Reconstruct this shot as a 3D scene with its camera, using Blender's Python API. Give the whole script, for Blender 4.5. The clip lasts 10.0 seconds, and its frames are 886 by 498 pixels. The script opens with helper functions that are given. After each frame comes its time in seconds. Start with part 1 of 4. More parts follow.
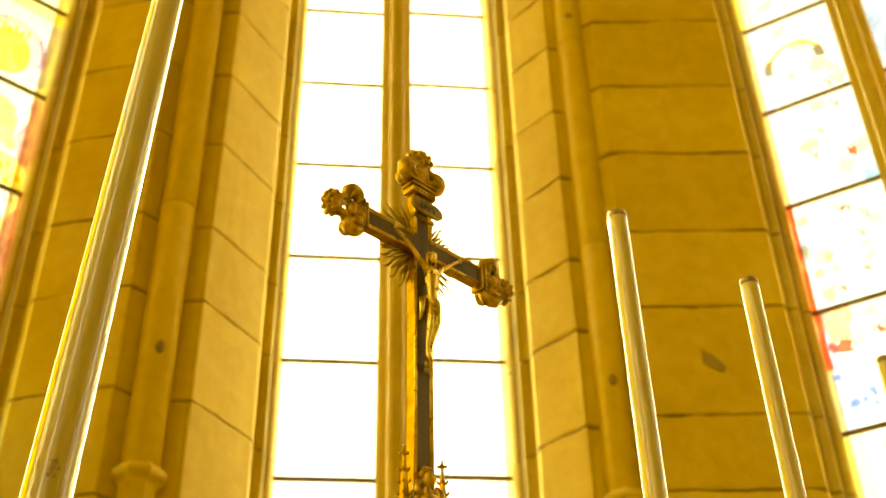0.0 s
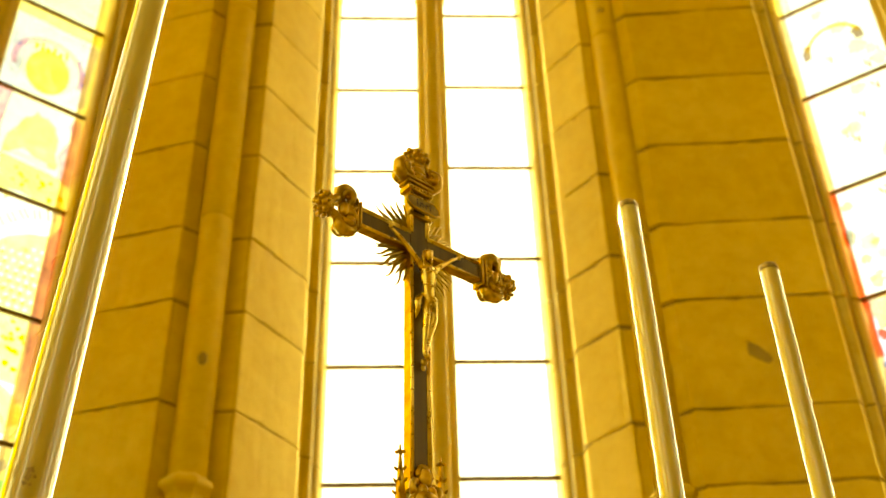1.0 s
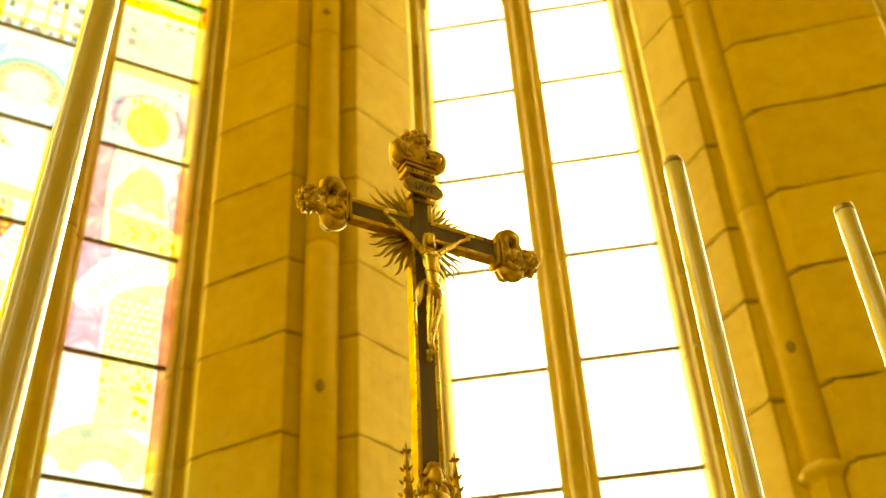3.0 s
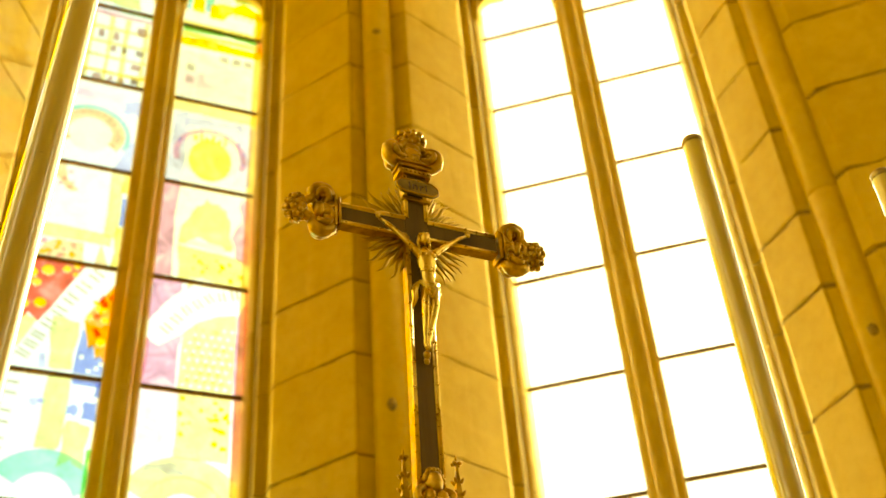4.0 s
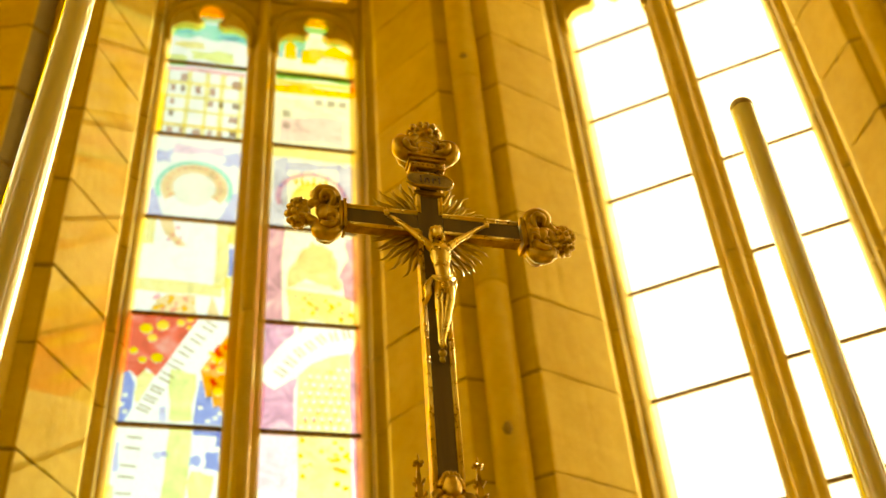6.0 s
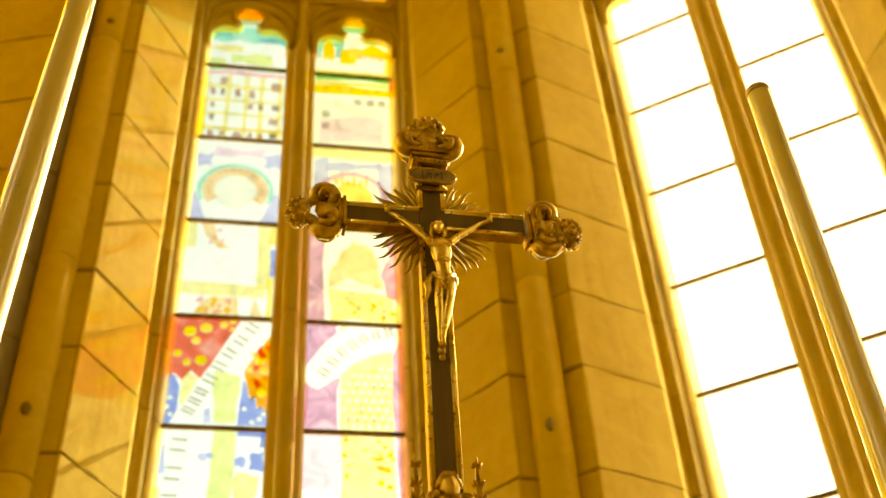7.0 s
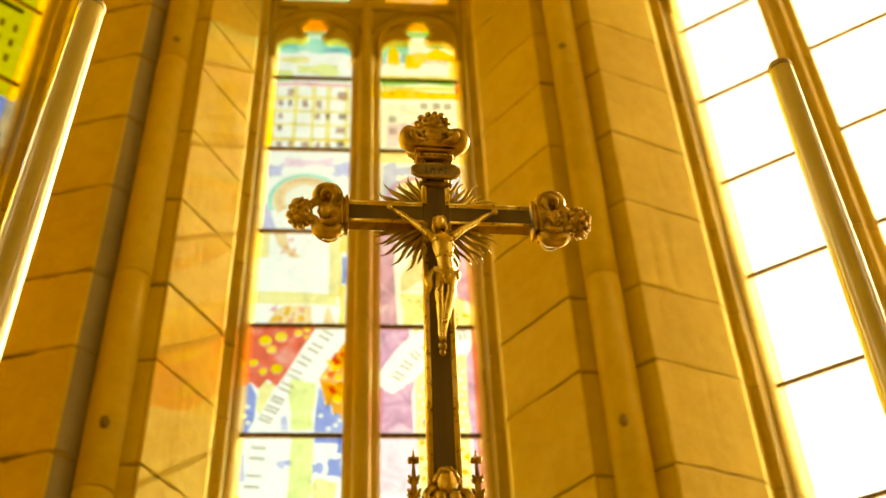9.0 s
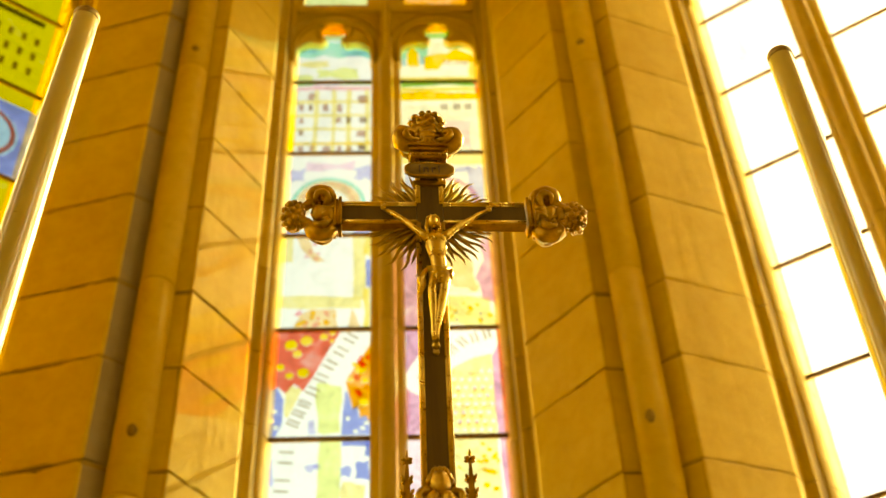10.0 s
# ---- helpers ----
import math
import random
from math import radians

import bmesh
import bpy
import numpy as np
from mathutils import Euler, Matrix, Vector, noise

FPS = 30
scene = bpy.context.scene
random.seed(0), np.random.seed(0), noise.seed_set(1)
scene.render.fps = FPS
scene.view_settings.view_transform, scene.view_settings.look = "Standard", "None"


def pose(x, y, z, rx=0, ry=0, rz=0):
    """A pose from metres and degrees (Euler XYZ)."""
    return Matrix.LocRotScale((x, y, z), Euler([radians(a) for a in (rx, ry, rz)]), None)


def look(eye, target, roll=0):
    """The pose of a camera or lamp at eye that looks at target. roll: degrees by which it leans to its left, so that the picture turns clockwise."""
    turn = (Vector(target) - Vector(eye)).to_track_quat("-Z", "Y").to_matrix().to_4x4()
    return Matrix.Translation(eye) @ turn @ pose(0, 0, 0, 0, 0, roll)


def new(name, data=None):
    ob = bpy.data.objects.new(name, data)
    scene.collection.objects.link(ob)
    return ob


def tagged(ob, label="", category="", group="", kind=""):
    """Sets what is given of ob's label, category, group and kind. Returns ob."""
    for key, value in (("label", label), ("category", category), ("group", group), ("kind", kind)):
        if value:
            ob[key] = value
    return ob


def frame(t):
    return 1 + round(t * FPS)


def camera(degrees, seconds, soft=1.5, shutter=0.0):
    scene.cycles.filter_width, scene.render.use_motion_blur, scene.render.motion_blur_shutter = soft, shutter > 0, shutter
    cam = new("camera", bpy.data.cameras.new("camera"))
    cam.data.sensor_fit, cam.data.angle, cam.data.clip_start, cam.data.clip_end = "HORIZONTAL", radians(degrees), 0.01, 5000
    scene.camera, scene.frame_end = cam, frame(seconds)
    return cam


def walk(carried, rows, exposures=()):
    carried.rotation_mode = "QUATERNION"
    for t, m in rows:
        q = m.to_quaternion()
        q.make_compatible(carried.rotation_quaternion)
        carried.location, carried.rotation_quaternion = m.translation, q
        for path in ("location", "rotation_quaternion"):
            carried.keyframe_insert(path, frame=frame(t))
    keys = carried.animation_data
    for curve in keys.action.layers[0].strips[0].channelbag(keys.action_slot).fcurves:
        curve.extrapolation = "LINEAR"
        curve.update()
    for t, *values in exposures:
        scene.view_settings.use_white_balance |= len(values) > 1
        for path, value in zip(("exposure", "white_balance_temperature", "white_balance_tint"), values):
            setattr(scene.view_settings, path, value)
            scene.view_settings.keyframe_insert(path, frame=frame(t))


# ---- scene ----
cam = camera(42.2, 10.0, 1.5)
cam.data.dof.use_dof, cam.data.dof.focus_distance, cam.data.dof.aperture_fstop = True, 1.97, 4.8
PATH = [
    (0, (-1.192, -1.304, 1.82), (-0.116, -0.102, 3.002), -1.4),
    (0.5, (-1.132, -1.331, 1.813), (-0.096, -0.099, 3.0), -1.2),
    (1, (-1.087, -1.365, 1.814), (-0.091, -0.103, 3.004), -1.7),
    (1.5, (-1.024, -1.373, 1.823), (-0.075, -0.082, 3.02), -2.1),
    (2, (-0.951, -1.375, 1.819), (-0.055, -0.054, 3.024), -2.6),
    (2.5, (-0.862, -1.378, 1.835), (-0.026, -0.022, 3.044), -3.0),
    (4, (-0.577, -1.382, 1.857), (0.036, 0.055, 3.107), -4.7),
    (4.5, (-0.504, -1.348, 1.858), (0.039, 0.093, 3.133), -4.9),
    (5, (-0.436, -1.318, 1.863), (0.032, 0.127, 3.165), -5.1),
    (5.5, (-0.385, -1.311, 1.865), (0.035, 0.143, 3.172), -5.2),
    (7, (-0.249, -1.296, 1.884), (0.037, 0.187, 3.194), -4.0),
    (7.5, (-0.209, -1.294, 1.887), (0.032, 0.193, 3.201), -3.5),
    (8, (-0.171, -1.294, 1.885), (0.027, 0.197, 3.203), -3.0),
    (8.5, (-0.137, -1.292, 1.879), (0.025, 0.201, 3.199), -2.8),
    (9, (-0.106, -1.289, 1.879), (0.023, 0.207, 3.2), -2.7),
    (9.5, (-0.075, -1.286, 1.879), (0.026, 0.211, 3.202), -2.7),
    (10, (-0.044, -1.283, 1.88), (0.029, 0.214, 3.204), -2.9),
]
# the clip's warm white balance; glare from the sun lifts the picture while it is in view
EXPOSURES = [(0.0, 1.74, 15000, -24), (2.5, 1.90, 15000, -28), (4.5, 1.70, 15000, -15), (7.0, 1.58, 15200, -9), (10.0, 1.53, 16200, -4)]
walk(cam, [(t, look(eye, target, roll)) for t, eye, target, roll in PATH], EXPOSURES)

# ---- world, sun and sky at the windows ----
SUN_AZ, SUN_EL = 39.5, 41.0          # degrees east of the axis, above the horizon
world = bpy.data.worlds.new("sky")
scene.world = world
world.use_nodes = True
wn = world.node_tree
sky = wn.nodes.new("ShaderNodeTexSky")
sky.sky_type, sky.sun_disc = "NISHITA", False
sky.sun_elevation, sky.sun_rotation = radians(SUN_EL), radians(SUN_AZ)
wn.nodes["Background"].inputs[1].default_value = 0.12
wn.links.new(sky.outputs[0], wn.nodes["Background"].inputs[0])

sun_data = bpy.data.lights.new("sun", "SUN")
sun_data.energy, sun_data.angle, sun_data.color = 2.7, radians(0.5), (1.0, 0.985, 0.78)
sun = new("sun", sun_data)
sdir = Vector((math.sin(radians(SUN_AZ)) * math.cos(radians(SUN_EL)), math.cos(radians(SUN_AZ)) * math.cos(radians(SUN_EL)), math.sin(radians(SUN_EL))))
sun.matrix_world = look(sdir * 40, (0, 0, 3))

# ---- plan of the apse: five sides of a ten-sided polygon ----
CENTRE, APOTHEM, TURN = Vector((-0.097, -0.427)), 5.145, 0.48
HALF, LIGHT_IN = 0.73, 0.115         # half the glazed width, half the mullion
SILL, BARS, HEAD, TOP = 3.17, (4.00, 4.83, 5.66, 6.495, 7.33, 8.16, 8.98), 9.18, 11.4


def bay_pose(angle, du=0.0, dd=0.0):
    """The pose of a bay: x along the wall to the right, y outward, z up; y = 0 in the glass."""
    a = radians(TURN + angle)
    d, n = Vector((math.cos(a), math.sin(a))), Vector((-math.sin(a), math.cos(a)))
    p = CENTRE + APOTHEM * n + du * d - dd * n
    m = Matrix.Rotation(a, 4, "Z")
    m.translation = (p.x, p.y, 0)
    return m


# name: pose, splay ends to the left and right (u, d), radiance of the sky outside
BAYS = {
    "axial": (bay_pose(0), (1.14, 0.80), (1.22, 0.81), 2.6),
    "south_east": (bay_pose(-36), (1.175, 0.80), (1.09, 0.62), 6.0),
    "south": (bay_pose(-72, 0.22, 0.10), (1.665, 0.685), (1.2, 0.8), 4.0),
    "north_east": (bay_pose(36), (1.2, 0.8), (1.24, 0.82), 2.9),
    "north": (bay_pose(72), (1.2, 0.8), (1.2, 0.8), 2.2),
}
for bay_name, (m, _, _, radiance) in BAYS.items():
    data = bpy.data.lights.new("sky_" + bay_name, "AREA")
    data.shape, data.size, data.size_y = "RECTANGLE", 2.0, 8.0
    data.energy, data.color = radiance * math.pi * 16.0, (1.0, 0.97, 0.92)
    ob = new("sky_" + bay_name, data)
    ob.matrix_world = m @ pose(0, 0.85, 7.4, -90, 0, 0)

FILL_WINDOWS = [(side, y) for side in (-1, 1) for y in (-3.6, -7.6)]     # unseen windows added to light the choir from behind: side, place along the nave
for side, y in FILL_WINDOWS:
    data = bpy.data.lights.new("fill_nave", "AREA")
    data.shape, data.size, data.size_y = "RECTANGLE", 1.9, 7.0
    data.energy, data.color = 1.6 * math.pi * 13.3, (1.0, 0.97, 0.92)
    ob = new("fill_nave", data)
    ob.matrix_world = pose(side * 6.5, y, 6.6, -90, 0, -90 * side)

# ---- materials ----
MATS = {}


def mat(name):
    m = bpy.data.materials.new(name)
    m.use_nodes = True
    MATS[name] = m
    t = m.node_tree
    return m, t, t.nodes["Principled BSDF"]


def noise_tex(t, scale, detail=4, rough=0.55, distort=0.0, stretch=None):
    co = t.nodes.new("ShaderNodeTexCoord")
    n = t.nodes.new("ShaderNodeTexNoise")
    n.inputs["Scale"].default_value, n.inputs["Detail"].default_value = scale, detail
    n.inputs["Roughness"].default_value, n.inputs["Distortion"].default_value = rough, distort
    if stretch:
        mp = t.nodes.new("ShaderNodeMapping")
        mp.inputs["Scale"].default_value = stretch
        t.links.new(co.outputs["Object"], mp.inputs[0])
        t.links.new(mp.outputs[0], n.inputs["Vector"])
    else:
        t.links.new(co.outputs["Object"], n.inputs["Vector"])
    return n.outputs["Fac"]


def ramp(t, fac, stops):
    r = t.nodes.new("ShaderNodeValToRGB")
    e = r.color_ramp.elements
    while len(e) < len(stops):
        e.new(0.5)
    for el, (p, c) in zip(e, stops):
        el.position, el.color = p, (*c, 1)
    t.links.new(fac, r.inputs[0])
    return r.outputs[0]


def mix(t, kind, fac, a, b):
    n = t.nodes.new("ShaderNodeMix")
    n.data_type, n.blend_type = "RGBA", kind
    for sock, v in ((n.inputs[0], fac), (n.inputs[6], a), (n.inputs[7], b)):
        if isinstance(v, bpy.types.NodeSocket):
            t.links.new(v, sock)
        elif isinstance(v, (int, float)):
            sock.default_value = v
        else:
            sock.default_value = (*v, 1)
    return n.outputs[2]


def bump(t, b, height, strength, dist):
    n = t.nodes.new("ShaderNodeBump")
    n.inputs["Strength"].default_value, n.inputs["Distance"].default_value = strength, dist
    t.links.new(height, n.inputs["Height"])
    t.links.new(n.outputs[0], b.inputs["Normal"])


def stone(name, light, dark, vary=0.16):
    m, t, b = mat(name)
    info = t.nodes.new("ShaderNodeObjectInfo")
    big = ramp(t, noise_tex(t, 1.3, 5, 0.6), ((0.3, dark), (0.7, light)))
    streak = ramp(t, noise_tex(t, 9.0, 6, 0.65, 0.4), ((0.3, (0.86, 0.82, 0.74)), (0.62, (1, 1, 1))))
    col = mix(t, "MULTIPLY", 0.75, big, streak)
    tone = ramp(t, info.outputs["Random"], ((0.0, (1 - vary, 1 - vary * 1.2, 1 - vary * 1.6)), (1.0, (1, 1, 1))))
    col = mix(t, "MULTIPLY", 1.0, col, tone)
    pits = ramp(t, noise_tex(t, 38, 4, 0.7), ((0.26, (0.5, 0.42, 0.32)), (0.36, (1, 1, 1))))
    col = mix(t, "MULTIPLY", 0.55, col, pits)
    t.links.new(col, b.inputs["Base Color"])
    b.inputs["Roughness"].default_value = 0.85
    b.inputs["Specular IOR Level"].default_value = 0.25
    bump(t, b, mix(t, "ADD", 0.5, noise_tex(t, 60, 5, 0.7), noise_tex(t, 7, 4, 0.6)), 0.35, 0.012)
    return m


LIMESTONE = stone("limestone", (0.63, 0.440, 0.100), (0.56, 0.376, 0.076), 0.10)
TRACERY = stone("tracery stone", (0.58, 0.42, 0.12), (0.48, 0.34, 0.085))
MORTAR = stone("mortar", (0.40, 0.275, 0.078), (0.21, 0.135, 0.04))
GREYSTONE = stone("grey stone", (0.34, 0.265, 0.135), (0.27, 0.21, 0.105), 0.06)
PLASTER = stone("plain wall", (0.66, 0.50, 0.26), (0.58, 0.43, 0.21))
FLOORSTONE = stone("floor stone", (0.42, 0.34, 0.22), (0.34, 0.27, 0.17))


def metal(name, light, dark, rough, relief):
    m, t, b = mat(name)
    col = ramp(t, noise_tex(t, 45, 5, 0.6), ((0.35, dark), (0.62, light)))
    t.links.new(col, b.inputs["Base Color"])
    b.inputs["Metallic"].default_value = 1.0
    r = ramp(t, noise_tex(t, 90, 4, 0.6), ((0.3, (rough, rough, rough)), (0.75, (rough * 2.0, rough * 2.0, rough * 2.0))))
    t.links.new(r, b.inputs["Roughness"])
    bump(t, b, noise_tex(t, 160, 4, 0.6), relief, 0.002)
    return m


GILT = metal("gilt brass", (0.60, 0.36, 0.075), (0.30, 0.165, 0.03), 0.33, 0.4)
RAYS = metal("dull gilt brass", (0.50, 0.33, 0.08), (0.27, 0.165, 0.035), 0.30, 0.2)
GILT_BRIGHT = metal("polished gilt brass", (0.82, 0.56, 0.15), (0.60, 0.39, 0.09), 0.22, 0.12)
TIN = metal("silvered plate", (0.38, 0.27, 0.10), (0.18, 0.12, 0.04), 0.42, 0.9)
IRON = metal("rusty iron bar", (0.30, 0.19, 0.07), (0.14, 0.085, 0.03), 0.55, 0.3)

EBONY, t, b = mat("ebonised wood")
col = ramp(t, noise_tex(t, 30, 5, 0.6, 0.5, (1, 1, 0.08)), ((0.3, (0.09, 0.052, 0.012)), (0.7, (0.155, 0.092, 0.02))))
t.links.new(col, b.inputs["Base Color"])
b.inputs["Roughness"].default_value, b.inputs["Coat Weight"].default_value = 0.48, 0.05
b.inputs["Specular IOR Level"].default_value = 0.22
bump(t, b, noise_tex(t, 120, 3, 0.6, 0, (1, 1, 0.06)), 0.12, 0.002)

CANDLE, t, b = mat("glossy ivory tube")
col = ramp(t, noise_tex(t, 9, 5, 0.6, 0.3, (1, 1, 0.4)), ((0.3, (0.45, 0.32, 0.06)), (0.7, (0.54, 0.395, 0.09))))
chips = ramp(t, noise_tex(t, 26, 3, 0.6), ((0.20, (0.16, 0.11, 0.05)), (0.23, (1, 1, 1))))
t.links.new(mix(t, "MULTIPLY", 1.0, col, chips), b.inputs["Base Color"])
b.inputs["Roughness"].default_value, b.inputs["Coat Weight"].default_value, b.inputs["Coat Roughness"].default_value = 0.35, 1.0, 0.04
b.inputs["Subsurface Weight"].default_value, b.inputs["Subsurface Scale"].default_value = 0.5, 0.03
b.inputs["Subsurface Radius"].default_value = (1.0, 0.8, 0.4)
bump(t, b, noise_tex(t, 14, 4, 0.6, 0, (1, 1, 0.3)), 0.03, 0.01)

CAP, t, b = mat("dark brass cap")
t.links.new(ramp(t, noise_tex(t, 70, 4), ((0.3, (0.16, 0.10, 0.03)), (0.7, (0.46, 0.31, 0.11)))), b.inputs["Base Color"])
b.inputs["Metallic"].default_value, b.inputs["Roughness"].default_value = 0.8, 0.4

LETTER, t, b = mat("dark enamel")
t.links.new(ramp(t, noise_tex(t, 80, 3), ((0.3, (0.05, 0.03, 0.015)), (0.7, (0.1, 0.06, 0.03)))), b.inputs["Base Color"])
b.inputs["Roughness"].default_value = 0.4


def glass(name, colour, vary=0.35):
    """Painted window glass: light goes straight through and takes its colour; a little gloss."""
    m, t, b = mat("glass " + name)
    t.nodes.remove(b)
    out = t.nodes["Material Output"]
    clear, gloss, both = t.nodes.new("ShaderNodeBsdfTransparent"), t.nodes.new("ShaderNodeBsdfGlossy"), t.nodes.new("ShaderNodeMixShader")
    pale = tuple(c + (1 - c) * vary for c in colour)
    deep = tuple(c * (1 - 0.8 * vary) for c in colour)
    soft = ramp(t, noise_tex(t, 5.5, 5, 0.65, 0.8), ((0.32, deep), (0.5, colour), (0.68, pale)))
    fine = ramp(t, noise_tex(t, 42, 5, 0.75), ((0.34, (0.84, 0.83, 0.80)), (0.52, (1, 1, 1))))
    t.links.new(mix(t, "MULTIPLY", 0.4, soft, fine), clear.inputs[0])
    gloss.inputs["Roughness"].default_value = 0.25
    both.inputs[0].default_value = 0.04
    t.links.new(clear.outputs[0], both.inputs[1])
    t.links.new(gloss.outputs[0], both.inputs[2])
    t.links.new(both.outputs[0], out.inputs[0])
    return m


G = {n: glass(n, tuple(k + (1 - k) * (0.0 if n in ("gold", "red", "orange", "sun") else 0.05 if n in ("blue", "green", "dark", "yellow", "brown", "amber", "cream", "peach", "straw", "taupe") else 0.15) for k in c), v) for n, c, v in (
    ("white", (0.97, 0.97, 0.87), 0.1), ("cream", (1.0, 0.95, 0.66), 0.12), ("straw", (1.0, 0.90, 0.42), 0.2), ("peach", (1.0, 0.74, 0.42), 0.2), ("sun", (1.0, 0.70, 0.03), 0.15), ("taupe", (0.58, 0.36, 0.30), 0.25), ("yellow", (1.0, 0.82, 0.18), 0.25),
    ("amber", (1.0, 0.56, 0.06), 0.2), ("orange", (1.0, 0.40, 0.03), 0.25), ("red", (0.95, 0.16, 0.10), 0.3),
    ("rose", (1.0, 0.48, 0.58), 0.25), ("plum", (0.74, 0.30, 0.58), 0.45), ("pink", (1.0, 0.72, 0.95), 0.2),
    ("lavender", (0.58, 0.60, 1.0), 0.25), ("blue", (0.24, 0.34, 0.88), 0.3), ("sky blue", (0.36, 0.70, 0.92), 0.25),
    ("teal", (0.26, 0.84, 0.68), 0.25), ("green", (0.20, 0.62, 0.07), 0.25), ("lime", (0.86, 0.94, 0.32), 0.2),
    ("brown", (0.30, 0.20, 0.14), 0.25), ("grey", (0.50, 0.45, 0.45), 0.2), ("ink", (0.52, 0.42, 0.32), 0.2),
    ("dark", (0.05, 0.03, 0.02), 0.05), ("gold", (1.0, 0.72, 0.0), 0.08), ("clear", (0.93, 0.93, 0.93), 0.3))}

# ---- helpers for building ----


def part(name, bm, material, parent, label="", smooth=False, at=None):
    """One mesh object from a bmesh, under a thing or a part."""
    me = bpy.data.meshes.new(name)
    bmesh.ops.recalc_face_normals(bm, faces=bm.faces)
    bm.to_mesh(me)
    bm.free()
    for p in me.polygons:
        p.use_smooth = smooth
    for m in material if isinstance(material, (list, tuple)) else (material,):
        me.materials.append(m)
    ob = new(name, me)
    if parent is not None:
        ob.parent = parent
    if at is not None:
        ob.matrix_basis = at
    return tagged(ob, label)


def thing(name, m, label, category, group="", kind=""):
    ob = new(name)
    ob.matrix_basis = m
    ob.empty_display_size = 0.1
    return tagged(ob, label, category, group, kind)


def prism(poly, z0, z1, cut=0.0, bm=None, wob=0.0):
    """An upright prism over a plan outline; cut: the worn arris round its ends."""
    bm = bm or bmesh.new()
    c = Vector((sum(p[0] for p in poly) / len(poly), sum(p[1] for p in poly) / len(poly)))
    rings = [(z0, cut), (z0 + cut, 0), (z1 - cut, 0), (z1, cut)] if cut else [(z0, 0), (z1, 0)]
    loops = []
    for z, inset in rings:
        loop = []
        for p in poly:
            v = Vector(p[:2])
            if inset:
                v = v + (c - v).normalized() * inset
            loop.append(bm.verts.new((v.x, v.y, z + random.uniform(-wob, wob))))
        loops.append(loop)
    for a, b in zip(loops, loops[1:]):
        for i in range(len(poly)):
            j = (i + 1) % len(poly)
            bm.faces.new((a[i], a[j], b[j], b[i]))
    bm.faces.new(loops[0][::-1])
    bm.faces.new(loops[-1])
    return bm


def lathe(profile, segs=24, bm=None, axis="Z", at=(0, 0, 0)):
    """A turned body from (radius, height) pairs."""
    bm = bm or bmesh.new()
    rings = []
    for r, z in profile:
        ring = []
        for i in range(segs):
            a = 2 * math.pi * i / segs
            x, y = r * math.cos(a), r * math.sin(a)
            p = {"Z": (x, y, z), "X": (z, x, y), "Y": (x, z, y)}[axis]
            ring.append(bm.verts.new(Vector(p) + Vector(at)))
        rings.append(ring)
    for a, b in zip(rings, rings[1:]):
        for i in range(segs):
            j = (i + 1) % segs
            bm.faces.new((a[i], a[j], b[j], b[i]))
    bm.faces.new(rings[0][::-1])
    bm.faces.new(rings[-1])
    return bm


def box(bm, x0, x1, y0, y1, z0, z1, bevel=0.0):
    r = bmesh.ops.create_cube(bm, size=1)
    for v in r["verts"]:
        v.co = Vector(((x0 + x1) / 2 + v.co.x * (x1 - x0), (y0 + y1) / 2 + v.co.y * (y1 - y0), (z0 + z1) / 2 + v.co.z * (z1 - z0)))
    if bevel:
        es = list({e for v in r["verts"] for e in v.link_edges})
        bmesh.ops.bevel(bm, geom=es, offset=bevel, segments=2, affect="EDGES", profile=0.5)
    return bm


def ball(bm, c, r, sub=2):
    """An ellipsoid; r is one radius or three."""
    r = (r, r, r) if isinstance(r, (int, float)) else r
    out = bmesh.ops.create_icosphere(bm, subdivisions=sub, radius=1)
    for v in out["verts"]:
        v.co = Vector((c[0] + v.co.x * r[0], c[1] + v.co.y * r[1], c[2] + v.co.z * r[2]))
    return out["verts"]


def tube(bm, pts, radii, segs=8, flat=1.0):
    """A tapered tube through points; flat squeezes it front to back."""
    rings = []
    pts = [Vector(p) for p in pts]
    for i, p in enumerate(pts):
        d = (pts[min(i + 1, len(pts) - 1)] - pts[max(i - 1, 0)]).normalized()
        side = d.cross(Vector((0, 1, 0)))
        side = side.normalized() if side.length > 1e-4 else Vector((1, 0, 0))
        up = side.cross(d).normalized()
        rings.append([bm.verts.new(p + radii[i] * (side * math.cos(2 * math.pi * k / segs) + up * flat * math.sin(2 * math.pi * k / segs))) for k in range(segs)])
    for a, b in zip(rings, rings[1:]):
        for k in range(segs):
            j = (k + 1) % segs
            bm.faces.new((a[k], a[j], b[j], b[k]))
    bm.faces.new(rings[0][::-1])
    bm.faces.new(rings[-1])
    return bm


def curve_mesh(name, loops, depth, bevel=0.0):
    """A plate of a given thickness cut to outlines (the first outer, the rest holes), as a mesh in the xy plane."""
    cu = bpy.data.curves.new(name, "CURVE")
    cu.dimensions, cu.fill_mode, cu.extrude, cu.bevel_depth, cu.bevel_resolution = "2D", "BOTH", depth / 2, bevel, 2
    for loop in loops:
        s = cu.splines.new("POLY")
        s.points.add(len(loop) - 1)
        for pt, (x, y) in zip(s.points, loop):
            pt.co = (x, y, 0, 1)
        s.use_cyclic_u = True
    ob = new(name, cu)
    me = bpy.data.meshes.new_from_object(ob.evaluated_get(bpy.context.evaluated_depsgraph_get()))
    bpy.data.objects.remove(ob)
    bpy.data.curves.remove(cu)
    return me

